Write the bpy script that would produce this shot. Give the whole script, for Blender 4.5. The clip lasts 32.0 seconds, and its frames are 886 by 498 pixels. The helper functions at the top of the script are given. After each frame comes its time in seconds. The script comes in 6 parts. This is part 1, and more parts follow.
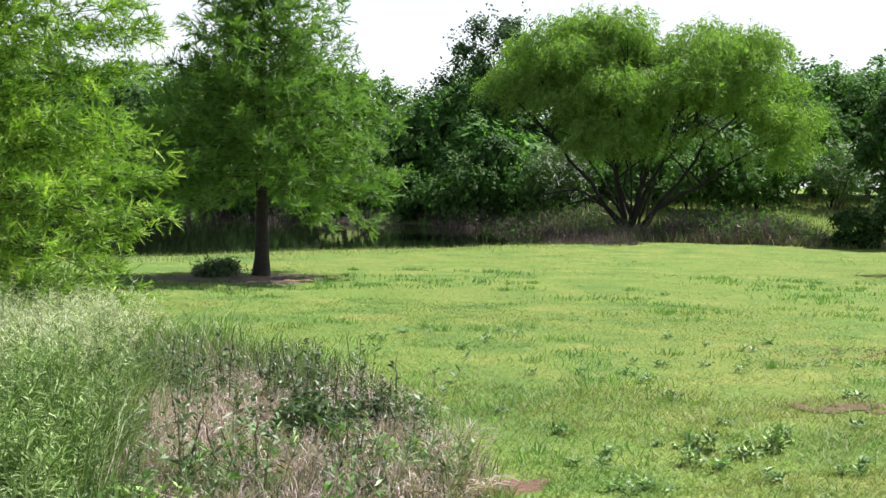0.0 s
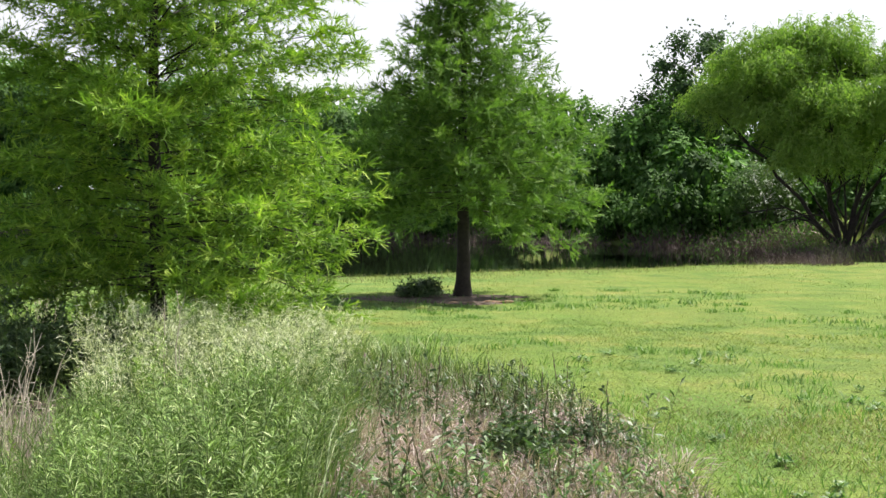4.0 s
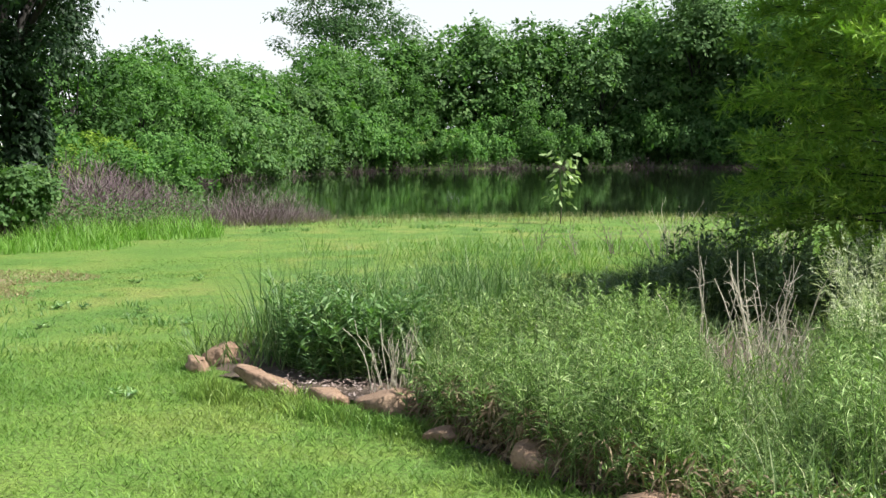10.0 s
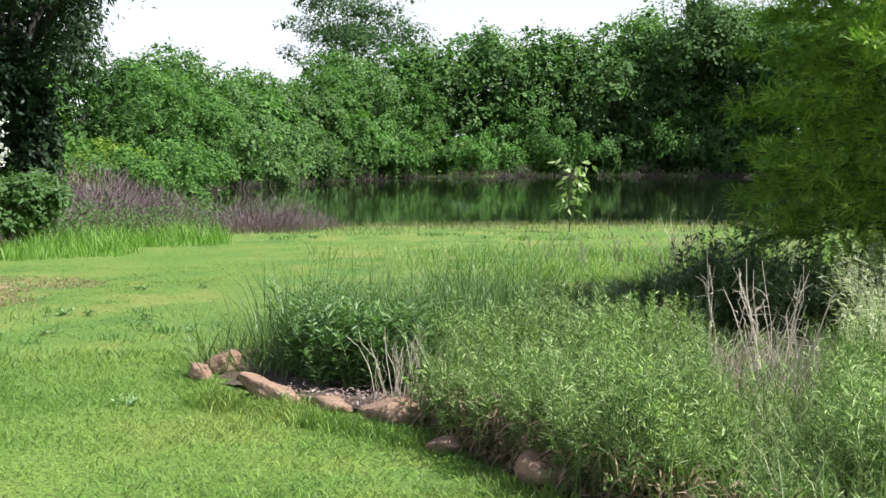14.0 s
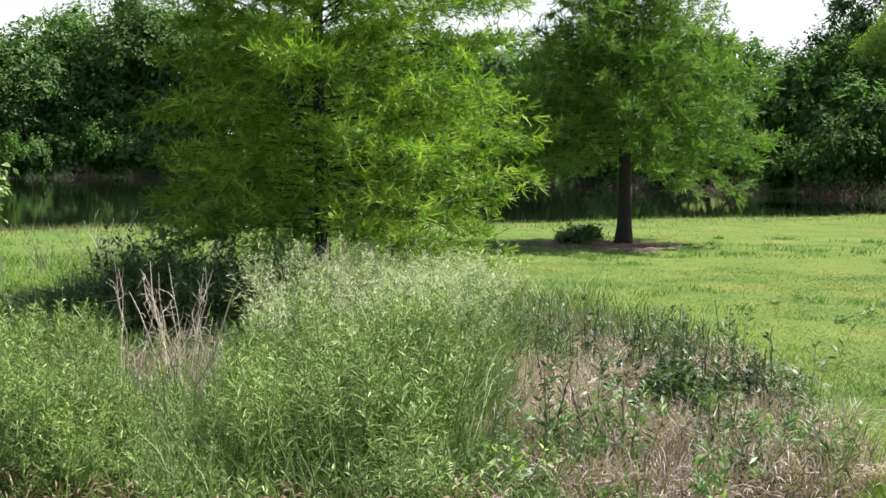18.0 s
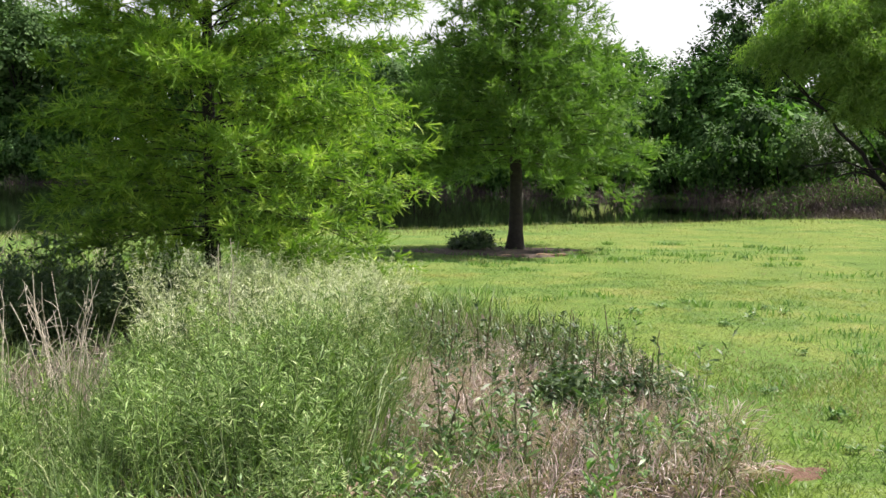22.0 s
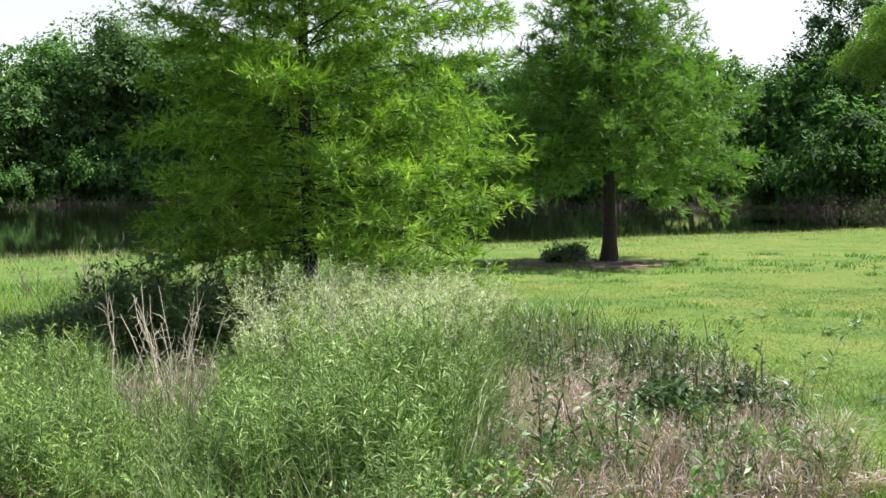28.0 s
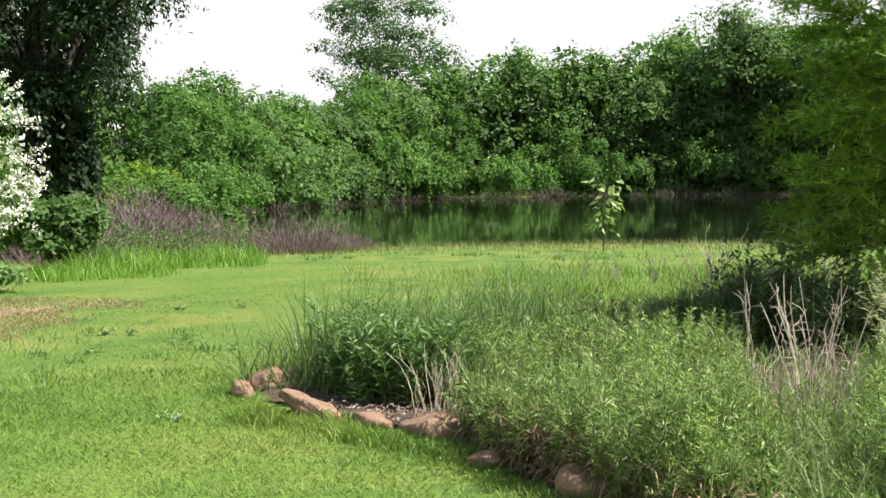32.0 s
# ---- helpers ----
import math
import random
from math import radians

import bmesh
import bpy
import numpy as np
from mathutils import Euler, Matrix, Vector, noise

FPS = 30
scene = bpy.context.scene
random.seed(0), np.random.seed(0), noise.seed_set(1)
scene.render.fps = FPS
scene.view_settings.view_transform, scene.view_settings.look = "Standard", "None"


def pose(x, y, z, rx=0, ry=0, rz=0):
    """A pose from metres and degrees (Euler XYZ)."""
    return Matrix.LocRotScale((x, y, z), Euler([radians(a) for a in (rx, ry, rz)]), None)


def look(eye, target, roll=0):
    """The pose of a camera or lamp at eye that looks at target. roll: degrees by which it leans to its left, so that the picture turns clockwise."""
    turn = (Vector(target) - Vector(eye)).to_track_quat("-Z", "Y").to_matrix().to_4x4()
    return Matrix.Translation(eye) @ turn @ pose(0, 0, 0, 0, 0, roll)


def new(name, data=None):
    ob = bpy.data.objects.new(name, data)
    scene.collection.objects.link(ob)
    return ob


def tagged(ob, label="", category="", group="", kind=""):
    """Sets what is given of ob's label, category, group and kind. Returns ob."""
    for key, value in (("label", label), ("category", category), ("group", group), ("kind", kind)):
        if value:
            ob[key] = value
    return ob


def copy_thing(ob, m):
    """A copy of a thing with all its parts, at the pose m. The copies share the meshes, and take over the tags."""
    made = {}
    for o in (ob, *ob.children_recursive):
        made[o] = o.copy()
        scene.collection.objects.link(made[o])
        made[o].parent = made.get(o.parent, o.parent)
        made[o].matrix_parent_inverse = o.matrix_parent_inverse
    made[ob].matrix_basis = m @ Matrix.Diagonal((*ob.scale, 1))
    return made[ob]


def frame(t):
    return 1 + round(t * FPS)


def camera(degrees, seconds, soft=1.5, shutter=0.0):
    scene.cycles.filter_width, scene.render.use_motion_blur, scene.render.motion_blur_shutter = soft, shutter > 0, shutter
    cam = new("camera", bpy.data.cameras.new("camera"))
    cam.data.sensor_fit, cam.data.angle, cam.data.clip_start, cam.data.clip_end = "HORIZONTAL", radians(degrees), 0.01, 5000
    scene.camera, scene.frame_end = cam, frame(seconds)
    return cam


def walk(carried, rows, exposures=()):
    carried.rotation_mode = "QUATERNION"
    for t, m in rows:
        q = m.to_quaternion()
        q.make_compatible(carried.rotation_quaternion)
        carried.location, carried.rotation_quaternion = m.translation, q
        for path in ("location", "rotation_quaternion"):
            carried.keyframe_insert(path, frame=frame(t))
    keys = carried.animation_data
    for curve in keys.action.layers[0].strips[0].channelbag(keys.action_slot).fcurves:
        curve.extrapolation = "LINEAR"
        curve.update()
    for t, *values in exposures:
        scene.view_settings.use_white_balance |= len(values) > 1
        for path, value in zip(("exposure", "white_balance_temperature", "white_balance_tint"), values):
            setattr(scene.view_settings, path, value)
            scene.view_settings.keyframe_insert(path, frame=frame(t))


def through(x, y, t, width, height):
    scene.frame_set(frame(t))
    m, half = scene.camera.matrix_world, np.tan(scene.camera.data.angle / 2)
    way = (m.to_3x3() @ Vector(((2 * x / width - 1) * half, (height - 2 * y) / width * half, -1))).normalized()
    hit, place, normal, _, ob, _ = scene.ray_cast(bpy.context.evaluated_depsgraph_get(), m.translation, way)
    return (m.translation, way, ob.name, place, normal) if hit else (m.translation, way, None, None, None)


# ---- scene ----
cam = camera(43.72, 32.0)
PATH = [  # seconds, x, y, z, heading, tilt, roll
    (0, 0.134, -0.143, 1.656, -8.49, -3.48, 0.84),
    (0.5, 0.140, -0.167, 1.658, -10.32, -3.24, 0.93),
    (1, 0.141, -0.194, 1.664, -12.59, -3.02, 1.10),
    (1.5, 0.119, -0.244, 1.673, -15.08, -2.80, 1.33),
    (2, 0.093, -0.256, 1.674, -16.25, -2.56, 1.48),
    (2.5, 0.098, -0.183, 1.665, -13.94, -2.43, 1.24),
    (3, 0.101, -0.098, 1.659, -8.80, -2.41, 0.78),
    (3.5, 0.088, -0.006, 1.640, -3.57, -2.40, 0.43),
    (4, 0.076, 0.044, 1.637, 1.75, -2.48, 0.13),
    (4.5, 0.070, 0.052, 1.636, 6.53, -2.52, -0.19),
    (5, 0.040, 0.060, 1.628, 10.90, -2.73, -0.33),
    (5.5, -0.025, 0.070, 1.613, 14.66, -3.17, -0.43),
    (6, -0.088, 0.076, 1.598, 18.16, -3.67, -0.51),
    (6.5, -0.119, 0.070, 1.591, 21.74, -4.03, -0.57),
    (7, -0.123, 0.040, 1.593, 25.47, -4.48, -0.67),
    (7.5, -0.132, 0.004, 1.591, 28.70, -4.83, -0.51),
    (8, -0.141, 0.005, 1.580, 31.46, -5.13, -0.50),
    (8.5, -0.134, 0.016, 1.576, 33.76, -5.35, -0.52),
    (9, -0.132, 0.016, 1.581, 35.46, -5.56, -0.48),
    (9.5, -0.133, 0.008, 1.585, 36.86, -5.64, -0.32),
    (10, -0.146, 0.007, 1.582, 38.03, -5.63, -0.21),
    (10.5, -0.146, -0.000, 1.581, 38.99, -5.58, -0.17),
    (11, -0.165, 0.003, 1.578, 40.05, -5.51, -0.11),
    (11.5, -0.170, -0.004, 1.580, 41.19, -5.45, -0.07),
    (12, -0.180, -0.005, 1.579, 42.33, -5.40, -0.06),
    (12.5, -0.199, 0.018, 1.569, 43.57, -5.33, -0.07),
    (13, -0.202, 0.028, 1.567, 44.31, -5.27, -0.09),
    (13.5, -0.204, 0.054, 1.569, 42.62, -5.25, -0.10),
    (14, -0.170, 0.081, 1.571, 38.52, -5.22, -0.09),
    (14.5, -0.155, 0.125, 1.577, 33.67, -5.23, 0.06),
    (15, -0.103, 0.121, 1.587, 28.77, -5.26, 0.26),
    (15.5, -0.058, 0.107, 1.606, 23.80, -5.33, 0.40),
    (16, -0.025, 0.091, 1.613, 19.15, -5.35, 0.41),
    (16.5, 0.019, 0.064, 1.614, 15.30, -5.34, 0.34),
    (17, 0.059, 0.042, 1.612, 12.48, -5.32, 0.23),
    (17.5, 0.079, 0.036, 1.609, 10.92, -5.29, 0.15),
    (18, 0.089, 0.051, 1.603, 10.07, -5.22, 0.04),
    (18.5, 0.098, 0.037, 1.601, 9.51, -5.13, -0.06),
    (19, 0.105, 0.043, 1.597, 8.91, -5.03, -0.12),
    (19.5, 0.104, 0.048, 1.596, 8.27, -4.92, -0.13),
    (20, 0.102, 0.058, 1.596, 7.61, -4.86, -0.11),
    (20.5, 0.097, 0.058, 1.597, 6.93, -4.82, -0.05),
    (21, 0.092, 0.057, 1.600, 6.25, -4.84, 0.03),
    (21.5, 0.094, 0.060, 1.603, 5.60, -4.86, 0.10),
    (22, 0.089, 0.051, 1.610, 4.50, -4.88, 0.22),
    (22.5, 0.101, 0.046, 1.607, 2.92, -4.87, 0.30),
    (23, 0.125, 0.055, 1.604, 0.66, -4.89, 0.28),
    (23.5, 0.153, 0.050, 1.597, -1.98, -4.87, 0.32),
    (24, 0.171, 0.091, 1.579, -4.64, -4.84, 0.36),
    (24.5, 0.176, 0.055, 1.586, -7.39, -4.86, 0.44),
    (25, 0.175, 0.049, 1.581, -9.35, -4.89, 0.36),
    (25.5, 0.170, 0.058, 1.566, -9.63, -4.93, 0.13),
    (26, 0.160, 0.066, 1.551, -8.08, -4.95, -0.14),
    (26.5, 0.146, 0.058, 1.549, -4.55, -4.91, -0.33),
    (27, 0.115, 0.014, 1.564, 0.01, -4.74, -0.55),
    (27.5, 0.090, 0.005, 1.569, 4.63, -4.40, -0.71),
    (28, 0.057, 0.014, 1.581, 9.25, -4.08, -0.86),
    (28.5, 0.031, 0.022, 1.584, 13.91, -3.73, -1.09),
    (29, -0.018, 0.056, 1.590, 18.27, -3.70, -1.03),
    (29.5, -0.058, 0.034, 1.565, 22.38, -3.73, -0.68),
    (30, -0.088, 0.047, 1.569, 26.45, -3.88, -0.58),
    (30.5, -0.132, 0.042, 1.562, 30.25, -3.99, -0.27),
    (31, -0.148, 0.023, 1.552, 34.01, -4.04, -0.37),
    (31.5, -0.152, 0.006, 1.556, 37.62, -4.13, -0.39),
    (32, -0.140, -0.013, 1.558, 40.21, -4.12, -0.54),
]
walk(cam, [(t, pose(x, y, z, 90 + tilt, 0, turn) @ pose(0, 0, 0, 0, 0, roll)) for t, x, y, z, turn, tilt, roll in PATH],
     exposures=((0.0, 1.04, 6350, 11), (2.8, 1.04, 6250, 11), (4.5, 1.06, 6850, 14), (6.8, 1.04, 7250, 17), (8.0, 1.01, 6900, 12), (9.0, 0.98, 6550, 5), (11.0, 1.01, 6350, 6), (13.0, 1.03, 6200, 11), (15.5, 1.04, 6300, 10), (18.0, 0.98, 6550, 11), (22.0, 0.98, 6700, 13), (26.5, 0.99, 6350, 10), (28.5, 1.03, 6500, 8), (30.5, 1.04, 6850, 10), (32.0, 1.04, 6850, 10)))

# ---- daylight ----
SUN_AZ, SUN_EL = 60.0, 52.0        # degrees: clockwise from +y, above the horizon
world = bpy.data.worlds.new("sky")
scene.world = world
world.use_nodes = True
wn = world.node_tree
sky = wn.nodes.new("ShaderNodeTexSky")
sky.sky_type, sky.sun_disc = "NISHITA", False
sky.sun_elevation, sky.sun_rotation = radians(SUN_EL), radians(SUN_AZ)
sky.air_density, sky.dust_density, sky.ozone_density = 1.0, 1.0, 1.0
# thin white haze that thickens towards the horizon
co = wn.nodes.new("ShaderNodeTexCoord")
sep = wn.nodes.new("ShaderNodeSeparateXYZ")
wn.links.new(co.outputs["Generated"], sep.inputs[0])
haze = wn.nodes.new("ShaderNodeMapRange")
haze.inputs["From Min"].default_value, haze.inputs["From Max"].default_value = 0.02, 0.75
haze.inputs["To Min"].default_value, haze.inputs["To Max"].default_value = 0.9, 0.05
wn.links.new(sep.outputs["Z"], haze.inputs["Value"])
veil = wn.nodes.new("ShaderNodeMix")
veil.data_type = "RGBA"
wn.links.new(haze.outputs[0], veil.inputs[0])
wn.links.new(sky.outputs[0], veil.inputs[6])
veil.inputs[7].default_value = (9.3, 9.4, 9.6, 1)
wn.links.new(veil.outputs[2], wn.nodes["Background"].inputs[0])
wn.nodes["Background"].inputs[1].default_value = 0.062
sun_data = bpy.data.lights.new("sun", "SUN")
sun_data.energy, sun_data.angle, sun_data.color = 5.0, radians(0.53), (1.0, 0.965, 0.9)
sun = new("sun", sun_data)
se, sa = radians(SUN_EL), radians(SUN_AZ)
sun.matrix_world = look((30, 0, 40), (30 - math.cos(se) * math.sin(sa), -math.cos(se) * math.cos(sa), 40 - math.sin(se)))


# ---- materials ----
def nodes_of(name):
    m = bpy.data.materials.new(name)
    m.use_nodes = True
    nt = m.node_tree
    return m, nt, nt.nodes["Principled BSDF"]


def ramp(nt, src, stops):
    r = nt.nodes.new("ShaderNodeValToRGB")
    el = r.color_ramp.elements
    el[0].position, el[0].color = stops[0][0], (*stops[0][1], 1)
    el[1].position, el[1].color = stops[-1][0], (*stops[-1][1], 1)
    for p, c in stops[1:-1]:
        e = el.new(p)
        e.color = (*c, 1)
    nt.links.new(src, r.inputs[0])
    return r.outputs[0]


def noise_of(nt, scale, detail=3, rough=0.55, where="Object"):
    tc = nt.nodes.new("ShaderNodeTexCoord")
    n = nt.nodes.new("ShaderNodeTexNoise")
    n.inputs["Scale"].default_value, n.inputs["Detail"].default_value, n.inputs["Roughness"].default_value = scale, detail, rough
    nt.links.new(tc.outputs[where], n.inputs["Vector"])
    return n.outputs[0]


def mixed(nt, a, b, fac):
    m = nt.nodes.new("ShaderNodeMix")
    m.data_type = "RGBA"
    for s, v in ((6, a), (7, b), (0, fac)):
        if isinstance(v, (int, float)):
            m.inputs[s].default_value = v
        elif isinstance(v, tuple):
            m.inputs[s].default_value = (*v, 1)
        else:
            nt.links.new(v, m.inputs[s])
    return m.outputs[2]


def bumped(nt, bsdf, src, strength, dist):
    b = nt.nodes.new("ShaderNodeBump")
    b.inputs["Strength"].default_value, b.inputs["Distance"].default_value = strength, dist
    nt.links.new(src, b.inputs["Height"])
    nt.links.new(b.outputs[0], bsdf.inputs["Normal"])


def leaf_mat(name, dark, light, accent=None, rough=0.5, through=0.27, scale=1.2, gloss=0.35, sprays=0):
    """Leaf: each blade its own tone, slow change over the plant, light passing through."""
    m, nt, b = nodes_of(name)
    g = nt.nodes.new("ShaderNodeNewGeometry")
    oi = nt.nodes.new("ShaderNodeObjectInfo")
    stops = [(0.0, dark), (0.75, light)] + ([(1.0, accent)] if accent else [])
    if sprays:
        # tone goes by the spray more than by the leaflet
        c = ramp(nt, noise_of(nt, sprays, 1), [(0.37 + 0.28 * p, q) for p, q in stops])
        c = mixed(nt, c, ramp(nt, g.outputs["Random Per Island"], stops), 0.3)
    else:
        c = ramp(nt, g.outputs["Random Per Island"], stops)
    n = noise_of(nt, scale, 3)
    mid = tuple((p + q) / 2 for p, q in zip(dark, light))
    c = mixed(nt, c, mid, ramp(nt, n, [(0.35, (0.0,) * 3), (0.7, (0.55,) * 3)]))
    hsv = nt.nodes.new("ShaderNodeHueSaturation")
    mr = nt.nodes.new("ShaderNodeMapRange")
    mr.inputs["To Min"].default_value, mr.inputs["To Max"].default_value = 0.8, 1.2
    nt.links.new(oi.outputs["Random"], mr.inputs["Value"])
    nt.links.new(mr.outputs[0], hsv.inputs["Value"])
    nt.links.new(c, hsv.inputs["Color"])
    nt.links.new(hsv.outputs[0], b.inputs["Base Color"])
    b.inputs["Roughness"].default_value = rough
    b.inputs["Specular IOR Level"].default_value = gloss
    tr = nt.nodes.new("ShaderNodeBsdfTranslucent")
    warm = nt.nodes.new("ShaderNodeMix")
    warm.data_type, warm.blend_type = "RGBA", "MULTIPLY"
    warm.inputs[0].default_value = 1.0
    nt.links.new(hsv.outputs[0], warm.inputs[6])
    warm.inputs[7].default_value = (1.12, 1.42, 0.55, 1)
    nt.links.new(warm.outputs[2], tr.inputs[0])
    ms = nt.nodes.new("ShaderNodeMixShader")
    ms.inputs[0].default_value = through
    nt.links.new(b.outputs[0], ms.inputs[1])
    nt.links.new(tr.outputs[0], ms.inputs[2])
    nt.links.new(ms.outputs[0], nt.nodes["Material Output"].inputs[0])
    return m


def bark_mat(name, dark, light, scale=14):
    m, nt, b = nodes_of(name)
    n = noise_of(nt, scale, 6, 0.65)
    nt.links.new(ramp(nt, n, [(0.3, dark), (0.7, light)]), b.inputs["Base Color"])
    b.inputs["Roughness"].default_value = 0.9
    bumped(nt, b, n, 0.8, 0.02)
    return m


def lawn_mat(name, blade):
    """Turf: lush, plain and yellowed areas drift over the plan; the soil and its blades share them."""
    m, nt, b = nodes_of(name)
    big, mid = noise_of(nt, 0.16, 3), noise_of(nt, 0.85, 5, 0.65)
    c = ramp(nt, mid, [(0.3, (0.065, 0.155, 0.035)), (0.44, (0.14, 0.26, 0.055)), (0.55, (0.24, 0.32, 0.072)), (0.66, (0.38, 0.365, 0.115))])
    c = mixed(nt, c, (0.17, 0.31, 0.05), ramp(nt, big, [(0.45, (0,) * 3), (0.65, (0.6,) * 3)]))
    # drier, yellower turf to the east of the bed, fresher to the west
    tc, sx, mr = nt.nodes.new("ShaderNodeTexCoord"), nt.nodes.new("ShaderNodeSeparateXYZ"), nt.nodes.new("ShaderNodeMapRange")
    nt.links.new(tc.outputs["Object"], sx.inputs[0])
    nt.links.new(sx.outputs["X"], mr.inputs["Value"])
    mr.inputs["From Min"].default_value, mr.inputs["From Max"].default_value = -8.0, 5.0
    side = mixed(nt, (0.14, 0.285, 0.065), (0.22, 0.31, 0.05), mr.outputs[0])
    c = mixed(nt, c, side, 0.28)
    sere = nt.nodes.new("ShaderNodeMath")
    sere.operation = "MULTIPLY"
    nt.links.new(ramp(nt, noise_of(nt, 0.31, 4, 0.6), [(0.48, (0,) * 3), (0.64, (0.42,) * 3)]), sere.inputs[0])
    nt.links.new(mr.outputs[0], sere.inputs[1])
    c = mixed(nt, c, (0.29, 0.315, 0.075), sere.outputs[0])
    if blade:
        g = nt.nodes.new("ShaderNodeNewGeometry")
        tone = ramp(nt, g.outputs["Random Per Island"], [(0.0, (0.62, 0.66, 0.6)), (0.8, (1.0, 1.0, 0.9)), (1.0, (1.5, 1.35, 1.3))])
        mu = nt.nodes.new("ShaderNodeMix")
        mu.data_type, mu.blend_type = "RGBA", "MULTIPLY"
        mu.inputs[0].default_value = 1.0
        nt.links.new(c, mu.inputs[6])
        nt.links.new(tone, mu.inputs[7])
        c = mu.outputs[2]
        tr = nt.nodes.new("ShaderNodeBsdfTranslucent")
        nt.links.new(c, tr.inputs[0])
        ms = nt.nodes.new("ShaderNodeMixShader")
        ms.inputs[0].default_value = 0.35
        nt.links.new(b.outputs[0], ms.inputs[1])
        nt.links.new(tr.outputs[0], ms.inputs[2])
        nt.links.new(ms.outputs[0], nt.nodes["Material Output"].inputs[0])
        b.inputs["Roughness"].default_value = 0.5
        b.inputs["Specular IOR Level"].default_value = 0.3
    else:
        fine = noise_of(nt, 34, 4, 0.7)
        c = mixed(nt, c, (0.07, 0.085, 0.03), ramp(nt, fine, [(0.42, (0.15,) * 3), (0.68, (0.95,) * 3)]))
        b.inputs["Roughness"].default_value = 0.95
        b.inputs["Specular IOR Level"].default_value = 0.1
        bumped(nt, b, fine, 0.8, 0.04)
    nt.links.new(c, b.inputs["Base Color"])
    return m


M = {}
M["cypress_a"] = leaf_mat("cypress_leaf_near", (0.058, 0.128, 0.023), (0.228, 0.355, 0.056), (0.45, 0.55, 0.105), through=0.32, rough=0.65, gloss=0.2, sprays=4.5)
M["cypress_b"] = leaf_mat("cypress_leaf", (0.09, 0.18, 0.045), (0.21, 0.34, 0.085), (0.33, 0.46, 0.125), through=0.38, rough=0.65, gloss=0.2, sprays=3.0)
M["willow"] = leaf_mat("willow_leaf", (0.115, 0.205, 0.048), (0.235, 0.345, 0.085), (0.33, 0.42, 0.125), through=0.43, scale=0.5, rough=0.65, gloss=0.15)
M["wood_a"] = leaf_mat("woodland_leaf", (0.046, 0.114, 0.028), (0.108, 0.21, 0.054), (0.17, 0.285, 0.086), scale=0.5, through=0.36, rough=0.75, gloss=0.15)
M["wood_b"] = leaf_mat("woodland_leaf_pale", (0.066, 0.136, 0.048), (0.138, 0.232, 0.08), (0.2, 0.3, 0.115), scale=0.5, through=0.36, rough=0.75, gloss=0.15)
# darker copy of the woodland leaf; on the banks it carries shade in its colour
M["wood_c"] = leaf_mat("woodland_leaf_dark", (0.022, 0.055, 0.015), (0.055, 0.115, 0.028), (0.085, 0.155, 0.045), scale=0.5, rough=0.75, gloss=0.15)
M["wood_y"] = leaf_mat("woodland_leaf_yellow", (0.08, 0.15, 0.02), (0.165, 0.26, 0.035), (0.23, 0.31, 0.05), scale=0.5, rough=0.75, gloss=0.15)
M["big_leaf"] = leaf_mat("large_dark_leaf", (0.013, 0.036, 0.012), (0.034, 0.075, 0.024), (0.06, 0.11, 0.045), rough=0.55, through=0.2, gloss=0.3)
M["privet"] = leaf_mat("privet_leaf", (0.05, 0.1, 0.025), (0.1, 0.18, 0.04), (0.15, 0.23, 0.06))
M["blossom"] = leaf_mat("white_blossom", (0.66, 0.66, 0.62), (0.82, 0.82, 0.79), (0.87, 0.87, 0.85), through=0.08)
M["brush"] = leaf_mat("purple_twig", (0.1, 0.07, 0.078), (0.235, 0.165, 0.185), (0.35, 0.265, 0.29), rough=0.8, through=0.1)
M["brush_far"] = leaf_mat("dull_purple_twig", (0.06, 0.044, 0.042), (0.165, 0.12, 0.118), (0.28, 0.215, 0.2), rough=0.85, through=0.05)
M["brush_grey"] = leaf_mat("grey_twig", (0.11, 0.1, 0.07), (0.24, 0.21, 0.15), (0.34, 0.3, 0.22), rough=0.8, through=0.1)
M["lawn_blade"] = lawn_mat("lawn_blade", True)
M["tuft_blade"] = leaf_mat("tuft_blade", (0.1, 0.195, 0.055), (0.17, 0.285, 0.085), (0.24, 0.35, 0.15), through=0.35)
M["tall_grass"] = leaf_mat("tall_grass_blade", (0.05, 0.1, 0.028), (0.19, 0.265, 0.09), (0.42, 0.43, 0.25), through=0.22)
M["rough_blade"] = leaf_mat("rough_grass_blade", (0.1, 0.19, 0.045), (0.2, 0.3, 0.08), (0.34, 0.36, 0.17), through=0.35, scale=0.7)
M["bright_grass"] = leaf_mat("bright_grass_blade", (0.09, 0.19, 0.03), (0.18, 0.31, 0.055), (0.27, 0.37, 0.12), through=0.35)
M["seed"] = leaf_mat("pale_seed_head", (0.34, 0.36, 0.23), (0.54, 0.55, 0.4), (0.72, 0.71, 0.58), through=0.3, rough=0.7)
# near-black tone stands in for shaded gaps between leaves, palest tone for highlights
M["weed_leaf"] = leaf_mat("weed_leaf", (0.018, 0.05, 0.01), (0.225, 0.355, 0.088), (0.55, 0.62, 0.31), through=0.15, rough=0.55, gloss=0.25)
M["weed_bright"] = leaf_mat("bright_weed_leaf", (0.1, 0.19, 0.035), (0.28, 0.41, 0.09), (0.45, 0.54, 0.2), through=0.24, rough=0.55, gloss=0.25)
M["weed_blue"] = leaf_mat("bluish_weed_leaf", (0.05, 0.115, 0.035), (0.16, 0.27, 0.09), (0.36, 0.47, 0.23), through=0.3, rough=0.45, gloss=0.35)
